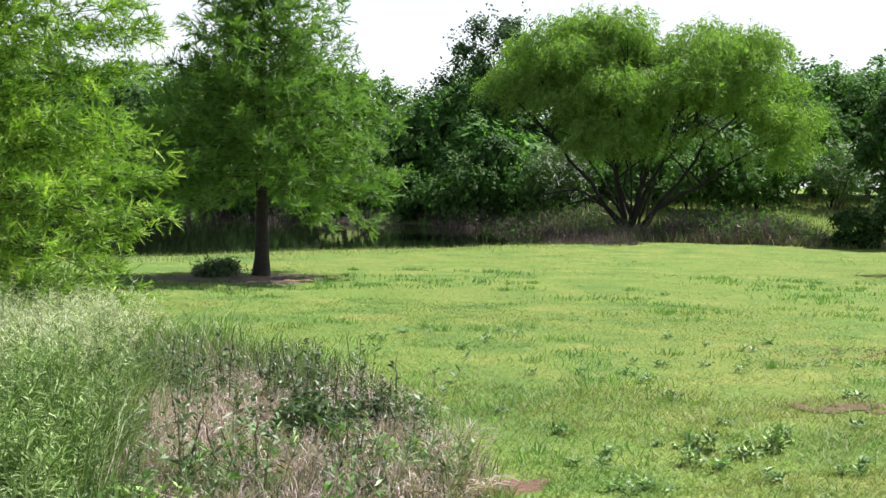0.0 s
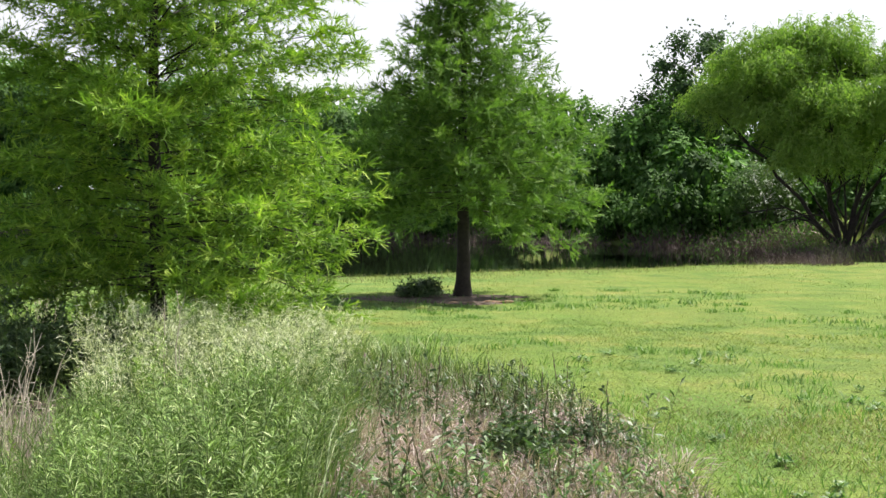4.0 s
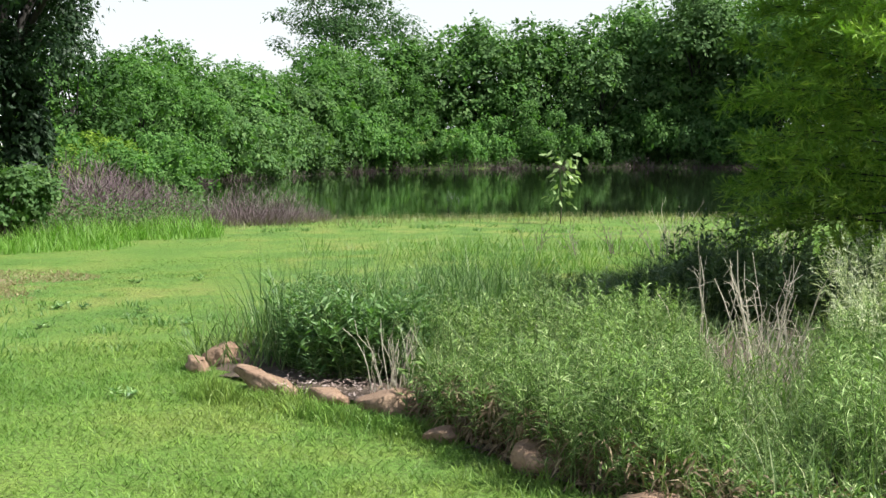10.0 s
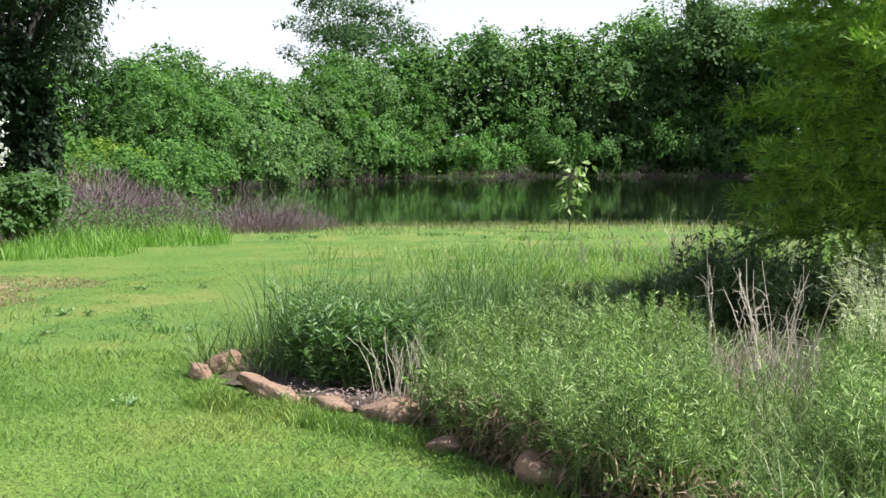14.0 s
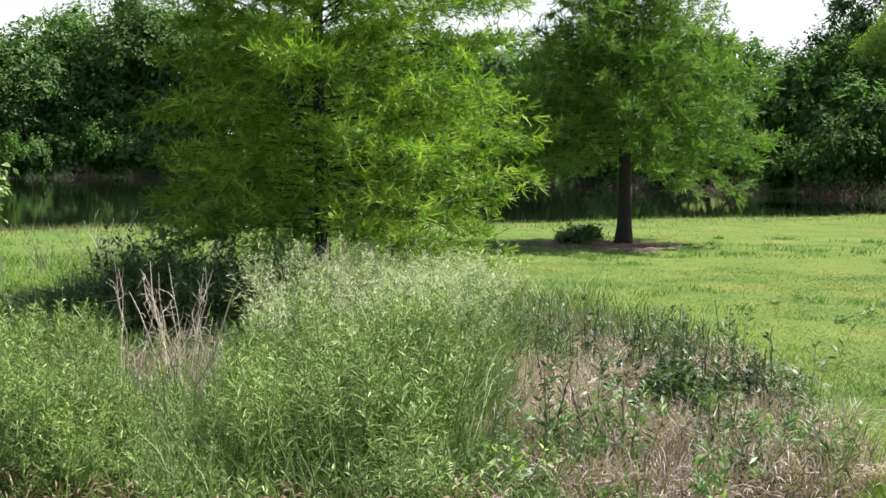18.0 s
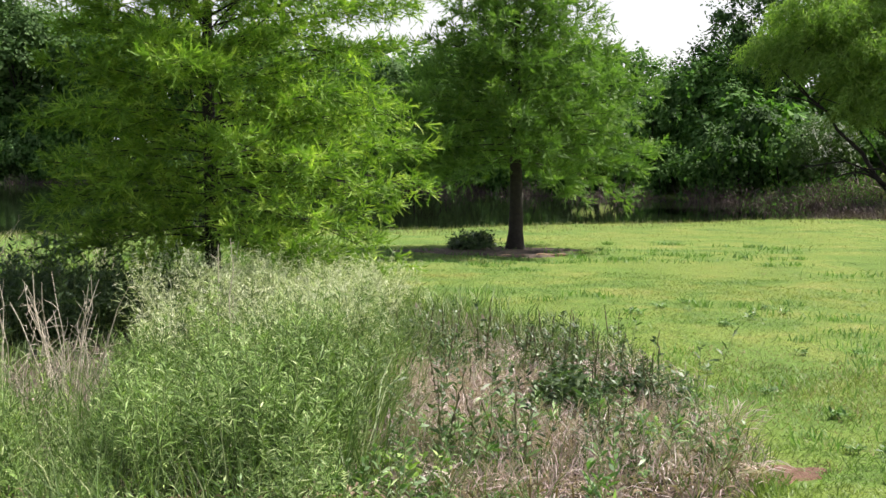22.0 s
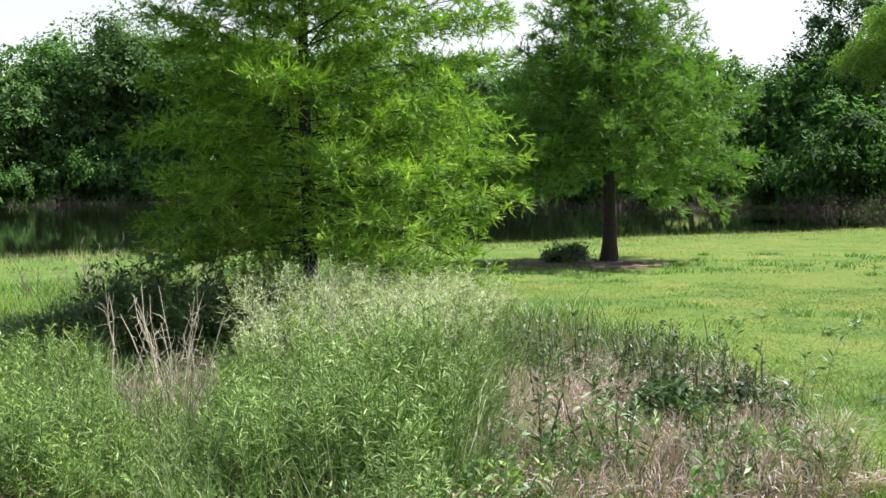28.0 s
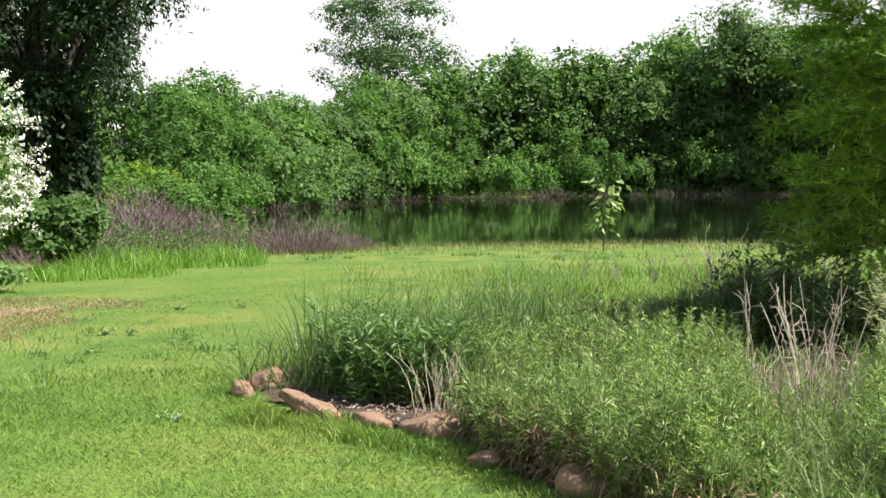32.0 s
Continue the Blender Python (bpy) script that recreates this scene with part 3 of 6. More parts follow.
def broadleaf(name, m, rng, h, r, low, n, leaf_l, leaf_w, mat, label, group="", trunk_r=0.16, n_lumps=20, bark="bark", droop=0.25, ragged=0.0, core=0.11, lump=(0.27, 0.45)):
    """Round-headed tree or bush: trunk, forked limbs, a crown of leaf masses from height low up to h."""
    root = thing(name, m, label, "tree" if h > 4 else "bush", group)
    cz, hz = (h + low) / 2, (h - low) / 2
    lumps = []
    for i in range(n_lumps):
        d = rand_unit(rng, 1)[0]
        t = rng.uniform(0.42, 0.78) if lump[1] > 0.35 else 0.3 + 0.6 * math.sqrt(rng.random())
        q = rng.uniform(*lump)
        up = 1 if d[2] > 0 else 0.9
        lumps.append((d[0] * r * t, d[1] * r * t, cz + d[2] * hz * t * up, r * q, hz * q * rng.uniform(0.8, 1.1)))
    g = Geo()
    z = np.linspace(-0.3, cz, 6)
    tube(g, np.stack([0.05 * r * np.sin(z), 0.05 * r * np.cos(z * 1.3) - 0.05 * r, z], 1), trunk_r * np.linspace(1.15, 0.55, 6), 8)
    part("trunk", g, bark, root, smooth=True)
    for q in lumps[:: 2]:
        lg = Geo()
        a = np.array((0, 0, max(0.1, low * 0.6 + 0.25 * (cz - low))))
        b = np.array(q[:3])
        u = np.linspace(0, 1, 5)[:, None]
        tube(lg, a + (b - a) * u + np.array((0, 0, 0.18 * r)) * np.sin(u * np.pi), trunk_r * np.linspace(0.45, 0.1, 5), 5)
        part("limb", lg, bark, root)
    c = lump_leaves(Geo(), lumps, rng, n, leaf_l, leaf_w, droop)
    # larger shaded leaves deep inside close the crown
    lump_leaves(c, lumps, rng, int(n * core * 1.6), leaf_l * 1.6, leaf_w * 1.6, droop, 4, 0.15, 0.25, 0.66)
    if ragged:
        q = rand_unit(rng, int(n * ragged / 8))
        q[:, 2] = np.abs(q[:, 2])
        tips = np.repeat(q * (r, r, hz) * rng.uniform(0.95, 1.18, (len(q), 1)) + (0, 0, cz), 8, 0) + rng.normal(0, 0.1 * r, (len(q) * 8, 3)) * 0.7
        leaves(c, tips, rand_unit(rng, len(tips)), leaf_l, leaf_w, rng=rng)
    part("crown", c, mat, root)
    return root


def at(az, d, scale=1.0, turn=0.0, sunk=0.05, tall=1.0):
    """A pose on the ground at a bearing to the left of +y and a distance."""
    x, y = -d * math.sin(radians(az)), d * math.cos(radians(az))
    return pose(x, y, on_ground(x, y, sunk), 0, 0, turn) @ Matrix.Diagonal((scale, scale, scale * tall, 1))


def put(x, y, scale=1.0, turn=0.0, sunk=0.03):
    return pose(x, y, on_ground(x, y, sunk), 0, 0, turn) @ Matrix.Diagonal((scale, scale, scale, 1))


cypress("cypress_tree", put(-3.16, 11.1), 6.2, 0.78, (0.6, 0.95, 1.7, 2.6, 3.5, 4.4, 5.2, 6.2), (1.35, 1.75, 1.92, 1.85, 1.62, 1.25, 0.8, 0.2), 0.092, 156, 17, 29, 0.165, 2, 0.062, 0.0135,
        "cypress_a", "young cypress with bright yellow-green feathery foliage above the weed bed", 11, 0.15)
cypress("cypress_tree", put(-0.2, 21.8), 6.9, 1.75, (1.0, 1.6, 2.2, 3.2, 4.3, 5.2, 6.9), (2.25, 2.45, 2.6, 2.35, 1.7, 1.0, 0.2), 0.15, 124, 16, 17, 0.29, 3, 0.12, 0.0235,
        "cypress_b", "taller cypress with soft green foliage in a mulch ring", 12, 0.1, 0.5, 3.2)


def willow(m, seed):
    """Broad willow: stems fanning from one foot, two rounded heads of drooping strands, bare low boughs."""
    rng = np.random.default_rng(seed)
    root = thing("willow_tree", m, "large spreading willow with several dark stems by the pond", "tree")
    tips = [(-5.3, 0.0, 5.8), (-4.5, 0.8, 6.7), (-3.5, -0.6, 7.7), (-1.9, 0.6, 8.3), (-0.4, -0.4, 8.1), (0.7, 0.8, 7.2), (2.4, 0.3, 7.7), (3.7, -0.5, 7.1), (5.0, 0.4, 5.9), (6.3, -0.3, 4.4),
            (-0.8, -2.3, 5.7), (-2.2, -1.7, 5.0), (2.4, -1.6, 5.9), (-2.4, 2.2, 5.4), (2.4, 2.4, 5.6)]
    lumps = []
    for i, t in enumerate(tips):
        e = np.array(t)
        g = Geo()
        u = np.linspace(0, 1, 9)
        a = np.array((0.22 * (i % 3 - 1) + 0.05 * e[0] / 6, 0.16 * (i % 2), -0.3))
        bow = np.array((e[0] * 0.06, e[1] * 0.1, 0.0))
        path = a + (e - a) * np.stack([u ** 1.45, u ** 1.45, u], 1) + bow * np.sin(u * np.pi)[:, None] + 0.1 * rng.normal(size=(9, 3)) * np.sin(u * np.pi)[:, None]
        stout = 0.72 if i % 3 == 0 or e[0] > 4 else 0.3
        tube(g, path, stout * (np.linspace(0.15, 0.025, 9) + 0.08 * np.exp(-u * 9)), 8)
        for k in range(5):
            w = rng.uniform(0.45, 0.9)
            s = np.array([np.interp(w, u, path[:, c]) for c in range(3)])
            f = s + rng.normal(0, 1, 3) * (1.2, 1.1, 0.7) + UP * 0.5
            uu = np.linspace(0, 1, 5)[:, None]
            tube(g, s + (f - s) * uu + UP * 0.15 * np.sin(uu * 3.1), np.linspace(0.05, 0.012, 5), 5)
            lumps.append((*f, rng.uniform(0.6, 1.05), rng.uniform(0.5, 0.85)))
        part("stem", g, "bark_dark", root, smooth=True)
        lumps.append((*e, 1.2, 1.05))
        lumps.append((*(e * 0.87 + (0, 0, 0.4)), 1.05, 0.9))
    for q in range(40):
        # rounded heads, the wider one on the pond's side
        e = rand_unit(rng, 1)[0]
        cx, wide, tall = ((-2.0, 3.3, 2.3), (3.3, 2.7, 2.0))[q % 3 == 2]
        lumps.append((cx + e[0] * wide, e[1] * 2.4, 5.7 + abs(e[2]) * tall, rng.uniform(0.7, 1.1), rng.uniform(0.6, 0.95)))
    # bare drooping boughs low over the brush
    for e in ((-3.4, -0.8, 1.5), (-2.8, -1.0, 1.0), (-1.9, -1.1, 1.3)):
        g = Geo()
        u = np.linspace(0, 1, 7)
        path = np.array(e) * u[:, None] + UP * (0.75 * np.sin(u * np.pi))[:, None] + 0.06 * rng.normal(size=(7, 3)) * u[:, None]
        tube(g, path, np.linspace(0.075, 0.014, 7), 6)
        for k in range(5):
            s = path[int(rng.integers(3, 7))]
            f = s + rng.normal(0, 0.35, 3) - (0.35, 0, 0.1)
            tube(g, np.stack([s, (s + f) / 2 + UP * 0.06, f]), (0.022, 0.014, 0.007), 4)
        part("bare_bough", g, "bark_dark", root)
    g = Geo()
    for e in ((-5.2, -0.6, 3.4), (-4.2, -1.6, 3.0), (-3.0, -2.2, 3.3), (-1.8, -2.4, 3.9), (-0.6, -2.3, 4.4), (-4.9, 0.8, 4.4), (-3.4, -1.9, 5.0), (-1.4, -2.2, 5.6), (0.4, -2.0, 5.6), (5.4, -0.8, 4.6), (6.3, 0.3, 3.5), (5.2, -1.2, 3.6), (3.9, -1.8, 5.2), (4.4, -1.2, 6.0), (2.6, -1.9, 6.3), (-2.4, -1.6, 6.9), (-4.0, -1.0, 5.8), (-1.3, -2.3, 3.2), (-0.4, -2.6, 3.6), (0.6, -2.3, 4.9), (1.6, -2.2, 5.4), (5.9, -0.6, 3.0), (4.9, -1.6, 4.6), (-2.6, 0.2, 6.9), (-1.6, -0.8, 7.2), (-3.2, 0.3, 6.2), (-0.9, 0.5, 6.6), (-2.0, -1.0, 6.0), (2.9, 0.0, 6.6)):
        lumps.append((*e, 0.85, 0.8))
    lumps = [q for q in lumps if q[0] > -2.4 or q[2] > 4.2 + 0.3 * (-2.4 - q[0])]
    for e in ((-1.0, -1.8, 3.5), (0.1, -2.0, 3.1), (1.3, -1.8, 3.5), (2.5, -1.7, 3.9), (3.6, -1.4, 3.4), (4.7, -1.2, 3.0), (-1.9, -1.4, 3.9), (5.6, -0.4, 2.8), (0.7, 0.9, 4.0)):
        lumps.append((*e, 0.62, 0.6))
    lumps = np.array([q for q in lumps if q[2] > 2.6 and not (0.8 < q[0] < 4.3 and q[2] < 4.6 and q[3] > 0.7) and not (abs(q[0] - 1.5) < 0.55 and q[2] > 6.9)])
    n = 11500
    k = rng.choice(len(lumps), n, p=lumps[:, 3] ** 2 / (lumps[:, 3] ** 2).sum())
    d = rand_unit(rng, n)
    d[:, 2] = np.where(d[:, 2] < -0.2, -d[:, 2], d[:, 2])
    c = lumps[k, :3] + d * (0.5 + 0.55 * rng.random(n))[:, None] * lumps[k][:, [3, 3, 4]]
    per = 11
    s = np.tile(np.linspace(0, 1, per), n)
    ln = np.repeat(rng.uniform(0.2, 0.6, n), per)
    out = np.repeat(unit(d * (1, 1, 0) + 0.01), per, 0)
    p = np.repeat(c, per, 0) - UP * (s * ln)[:, None] + out * (0.34 * np.sin(s * 2) * ln)[:, None] + rng.normal(0, 0.07, (n * per, 3))
    dd = out * 0.5 - UP * 0.55 + rng.normal(0, 0.6, (n * per, 3))
    needles(g, p, dd, rng.uniform(0.16, 0.28, n * per), rng.uniform(0.034, 0.058, n * per), rand_unit(rng, n * per))
    part("crown", g, "willow", root, "drooping strands of light yellow-green leaves")
    return root


willow(at(-18.44, 45, 1.0, -18.4), 21)

# Models of the woodland trees, reused along the banks.
rng_w = np.random.default_rng(31)
FAR_WOOD = "woodland trees round the pond"
models = {}
for key, h, r, low, n, ll, lw, mat, lab in (
        ("round_a", 9.0, 4.0, 0.0, 4500, 0.265, 0.17, "wood_a", "leafy green woodland tree on the pond's far bank"),
        ("round_b", 8.5, 3.7, 0.0, 4500, 0.26, 0.168, "wood_b", "grey-green woodland tree on the pond's far bank"),
        ("round_c", 9.5, 4.0, 0.0, 4500, 0.265, 0.17, "wood_c", "green woodland tree on the pond's far bank, leaf colour darkened for its shaded side"),
        ("tall_d", 11.0, 3.8, 0.8, 4500, 0.275, 0.172, "wood_a", "tall green woodland tree with an uneven top"),
        ("bush_e", 3.4, 2.4, 0.0, 1900, 0.215, 0.138, "wood_a", "leafy bush hanging over the pond's edge"),
        ("bush_f", 3.0, 2.3, 0.0, 1900, 0.21, 0.135, "wood_b", "grey-green bush at the pond's edge"),
        ("bush_y", 3.2, 2.4, 0.0, 4200, 0.21, 0.12, "wood_y", "yellow-green leafy bush before the woods"),
        ("bush_c", 3.4, 2.4, 0.0, 1900, 0.23, 0.145, "wood_c", "green bush at the water with shade put into its darkened leaf colour"),
        ("bush_g", 3.4, 2.5, 0.0, 1500, 0.27, 0.17, "wood_a", "shaded undergrowth bush deep inside the woods")):
    nm = "bush" if h < 4 else "woodland_tree"
    models[key] = [nm, broadleaf(nm, pose(0, 0, 0), rng_w, h, r, low, n, ll, lw, mat, lab, FAR_WOOD if h > 4 else "bushes along the bank", 0.17 if h > 4 else 0.07, 36 if h > 4 else 18, "bark_dark", lump=(0.2, 0.36) if h > 4 else (0.24, 0.4)), False]


def copy_at(ob, m):
    """A copy of a thing that stands exactly at the pose m, its size included."""
    s = ob.matrix_basis.to_scale()
    return copy_thing(ob, m @ Matrix.Diagonal((1 / s.x, 1 / s.y, 1 / s.z, 1)))


def grow(key, m):
    """Stands the model itself at its first place, and a copy at each later one."""
    nm, ob, used = models[key]
    if used:
        return copy_at(ob, m)
    models[key][2] = True
    ob.matrix_basis = m
    return ob


rng_p = np.random.default_rng(41)
# far bank: low bushes at the water, then the trees, then a back row up to the skyline
SKY_AZ = (-45, -32, -26, -20, -11, -6, 0, 10, 20, 26, 30, 37, 40, 43, 45, 47, 49, 52, 58, 66, 75)
SKY_EL = (6.0, 6.1, 6.4, 6.0, 6.0, 5.3, 6.5, 7.4, 7.6, 7.2, 6.4, 6.0, 5.9, 5.4, 4.7, 4.4, 5.0, 5.9, 5.6, 6.0, 6.0)


def along(az, step):
    """Degrees of bearing for a step along the far bank, which runs askew to the view."""
    far = np.interp((az, az - 1), SHORE_AZ, SHORE_FAR)
    return math.degrees(step / math.hypot(far[0], math.degrees(far[0] - far[1])))


az = 56.0
while az > -12.5:
    far = float(np.interp(az, SHORE_AZ, SHORE_FAR))
    # bush_c among them below bearing 9: shade at the bank, given as darker leaves
    grow(("bush_c", "bush_e", "bush_f")[int(rng_p.integers(3))] if az < 9 else ("bush_e", "bush_f")[int(rng_p.integers(2))], at(az, far + rng_p.uniform(0.9, 2.1), rng_p.uniform(0.8, 1.2), rng_p.uniform(0, 360), 1.0, rng_p.uniform(1.0, 1.7)))
    if rng_p.random() < 0.35:
        grow(("bush_c", "bush_e", "bush_f")[int(rng_p.integers(3))] if az < 9 else ("bush_f", "bush_e")[int(rng_p.integers(2))], at(az, far + rng_p.uniform(3.5, 5), rng_p.uniform(0.8, 1.2), rng_p.uniform(0, 360), 0.3, rng_p.uniform(0.7, 1.0)))
    az -= along(az, 2.4)
for off, step, frac in ((5.0, 7.0, 0.74), (10.5, 9.5, 1.0)):
    az = 62.0
    while az > -12.5:
        far = float(np.interp(az, SHORE_AZ, SHORE_FAR)) + off + rng_p.uniform(-1, 1)
        top = (1.6 + far * math.tan(radians(float(np.interp(az, SKY_AZ, SKY_EL))))) * frac * rng_p.uniform(0.84, 1.08)
        key = ("round_a", "round_b", "round_a", "round_b", "tall_d")[int(rng_p.integers(5))]
        # this stretch shows its shaded side: some crowns take the darkened leaf colour
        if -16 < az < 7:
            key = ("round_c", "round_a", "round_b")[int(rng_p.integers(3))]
        full = {"round_a": 9.0, "round_b": 8.5, "round_c": 9.5, "tall_d": 11.0}[key]
        base = float(height_at(-far * math.sin(radians(az)), far * math.cos(radians(az))))
        k = max(0.45, (top - base) / full)
        grow(key, at(az, far, max(k, 0.62), rng_p.uniform(0, 360), 0.1, k / max(k, 0.62)))
        az -= along(az, step)
for a in (22.6, 23.6, 24.4, 25.6, 26.6, 27.6, 28.6):
    grow("bush_e", at(a, 88.5, 1.5, a * 70, 0.3))
az = 60.0
while az > -12.5:
    far = float(np.interp(az, SHORE_AZ, SHORE_FAR)) + 8
    grow("bush_g", at(az, far, rng_p.uniform(1.5, 1.9), rng_p.uniform(0, 360), 0.4, 0.9))
    az -= along(az, 7.0)
# crowns that make the skyline over the pond
for a, el, key in ((53.8, 4.7, "round_a"), (52.0, 5.1, "round_a"), (50.2, 4.5, "round_b"), (48.2, 4.0, "round_a"), (46.4, 3.7, "round_b"), (44.6, 4.3, "round_a"), (42.6, 5.1, "round_b"), (40.6, 5.4, "round_a"), (38.4, 5.8, "round_b"), (36.4, 6.0, "round_a"), (35.2, 6.6, "round_b"), (33.2, 6.2, "round_a"), (31.0, 6.2, "round_b"), (29.0, 6.5, "round_a"), (27.2, 7.1, "round_b"), (25.0, 7.3, "round_b"), (22.4, 7.5, "round_b"), (20, 7.4, "round_b"), (18, 7.1, "round_a"), (14.6, 7.0, "round_a"), (11.2, 7.0, "round_b"), (7.6, 6.7, "round_b"), (4, 6.3, "round_a"), (0.4, 6.0, "round_c"), (-3.4, 5.6, "round_a"), (-5.6, 5.5, "round_a"), (-7.6, 5.0, "round_b"), (-9.4, 5.2, "round_a")):
    far = float(np.interp(a, SHORE_AZ, SHORE_FAR)) + 7.5
    k = (1.6 + far * math.tan(radians(el)) + 0.3) / 8.8
    grow(key, at(a, far, max(k, 0.55), a * 97, 0.1, k / max(k, 0.55)))
for a, el in ((-14.6, 5.2), (-17, 5.4), (-19.2, 5.3), (-21.4, 5.6), (-23.4, 6.0), (-25.8, 6.1), (-28, 6.0), (-30.2, 6.1), (-32.4, 5.9), (-34.6, 6.1)):
    k = (1.6 + 68 * math.tan(radians(el)) - 0.4) / 8.9
    grow("round_a", at(a, 68, k, a * 97, 0.1))
# woods behind the field beyond the willow
for d0, step, frac in ((62.0, 6.0, 0.85), (72.0, 8.0, 0.95)):
    az = -10.5
    while az > -60:
        top = (1.6 + d0 * math.tan(radians(float(np.interp(az, SKY_AZ, SKY_EL))))) * frac * rng_p.uniform(0.88, 1.0)
        key = ("round_a", "round_c", "round_a", "tall_d")[int(rng_p.integers(4))]
        full = {"round_a": 9.0, "round_c": 9.5, "tall_d": 11.0}[key]
        k = max(0.5, (top - 0.6) / full)
        grow(key, at(az, d0 + rng_p.uniform(-1.5, 1.5), k, rng_p.uniform(0, 360)))
        az -= math.degrees(step / d0)
az = -10.0
while az > -55:
    grow(("bush_e", "bush_f")[int(rng_p.integers(2))], at(az, 58.5 + rng_p.uniform(-1, 1), rng_p.uniform(0.8, 1.2), rng_p.uniform(0, 360), 0.2))
    az -= 3.0
az = -12.6
while az > -25.3:
    grow(("bush_c", "bush_f", "bush_e")[int(rng_p.integers(3))], at(az, 53.5 + rng_p.uniform(-1, 1.5), rng_p.uniform(0.9, 1.35), rng_p.uniform(0, 360), 0.3, rng_p.uniform(0.9, 1.3)))
    az -= 1.7
az = -10.0
while az > -56:
    grow("bush_g", at(az, 66 + rng_p.uniform(-1, 1), rng_p.uniform(1.4, 1.8), rng_p.uniform(0, 360), 0.4))
    az -= 3.6


# ---- single trees and bushes ----
def single(name, m, seed, *a, **k):
    return broadleaf(name, m, np.random.default_rng(seed), *a, **k)


single("elm_tree", at(43.5, 88), 63, 13.8, 6.9, 4.8, 12500, 0.26, 0.14, "elm", "tall airy tree rising above the far woods", trunk_r=0.1, n_lumps=58, bark="bark_dark", core=0.05, lump=(0.15, 0.26))
single("oak_tree", at(-11.6, 62), 52, 10.2, 3.3, 3.0, 7500, 0.22, 0.12, "elm", "dark tree with ragged twigs above the woods", trunk_r=0.2, n_lumps=44, bark="bark_dark", lump=(0.14, 0.28), ragged=0.06)
single("woodland_tree", at(25.0, 90), 53, 14.5, 5.0, 3.0, 7000, 0.34, 0.17, "wood_b", "tall pale green tree behind the pond", FAR_WOOD, 0.3, 26, "bark_dark", ragged=0.06)
single("dark_tree", at(60.2, 27.5), 54, 9.2, 3.7, 2.3, 40000, 0.17, 0.068, "big_leaf", "dark broad-leaved tree with a vine-covered trunk", trunk_r=0.3, n_lumps=44, bark="bark_dark", droop=0.8, lump=(0.17, 0.34), core=0.05, ragged=0.03)
single("shade_tree", put(20.3, 23.6), 55, 8.4, 3.5, 0.4, 17000, 0.17, 0.1, "wood_c", "dark leafy tree throwing shade on the lawn", trunk_r=0.22, n_lumps=46, bark="bark_dark", droop=0.4, lump=(0.18, 0.32))
single("dark_tree", at(-31.9, 42), 56, 5.7, 2.3, 0.0, 13000, 0.15, 0.09, "wood_c", "dense dark tree beside the field", trunk_r=0.16, bark="bark_dark", n_lumps=40, lump=(0.2, 0.34))
single("dark_tree", at(-36.6, 45), 57, 6.3, 2.8, 0.0, 13000, 0.17, 0.1, "wood_c", "dense dark tree beside the field", trunk_r=0.18, bark="bark_dark", n_lumps=40, lump=(0.2, 0.34))
for a, d, k in ((-30.8, 41.4, 0.62), (-33.2, 41.2, 0.68), (-35.4, 43.5, 0.75), (-38.0, 44, 0.8), (-32.2, 43.4, 0.8)):
    grow("bush_c", at(a, d, k, a * 50, 0.3))
single("low_bush", at(-29.2, 40), 58, 1.35, 1.1, -0.3, 3000, 0.14, 0.07, "wood_c", "low dark bush on the rough bank", trunk_r=0.04, n_lumps=16, bark="bark_dark")
single("vine", at(59.0, 27.0), 59, 4.6, 0.72, -0.4, 4200, 0.15, 0.09, "big_leaf", "dark ivy climbing round the tree trunk", trunk_r=0.05, n_lumps=20, bark="bark_dark", droop=0.7)
single("low_bush", put(-15.6, 7.3), 60, 0.62, 1.15, 0.0, 3600, 0.12, 0.05, "weed_blue", "low bluish-green bush under the flowering privet", trunk_r=0.03, n_lumps=12)
single("low_bush", at(60.0, 21.5), 61, 1.6, 1.0, 0.0, 4200, 0.12, 0.06, "wood_b", "bright green bush beside the privet", trunk_r=0.04, n_lumps=16)
single("low_bush", put(-1.0, 21.6), 62, 0.4, 0.5, 0.0, 1700, 0.09, 0.03, "weed_dark", "small dark bush in the mulch ring", trunk_r=0.02, n_lumps=9, ragged=0.08)
for a, d, s in ((56.6, 37, 0.8), (55.0, 39, 0.8), (58.0, 34, 0.6)):
    grow("bush_y", at(a, d, s, a * 40))
for a, d, k, key in ((53.5, 50, 0.66, "round_a"), (56.5, 46, 0.7, "round_c"), (60.5, 40, 0.7, "round_a"), (64, 34, 0.8, "round_a"), (51.2, 57, 0.6, "round_a"), (68, 30, 0.8, "round_b"), (66, 22, 0.55, "round_b"), (71, 22, 0.7, "round_a"), (76, 21, 0.7, "round_a"), (80, 20, 0.7, "round_b")):
    grow(key, at(a, d, k, a * 31))
for a, d, k in ((53.2, 37, 0.7), (52.0, 41, 0.75), (51.3, 46, 0.85), (57.5, 34, 0.7), (61.5, 26.5, 0.5)):
    grow("bush_e", at(a, d, k, a * 70))
for a, d, k in ((50.8, 28.5, 0.4), (58.9, 22.6, 0.3)):
    grow("bush_f", at(a, d, k, a * 70))


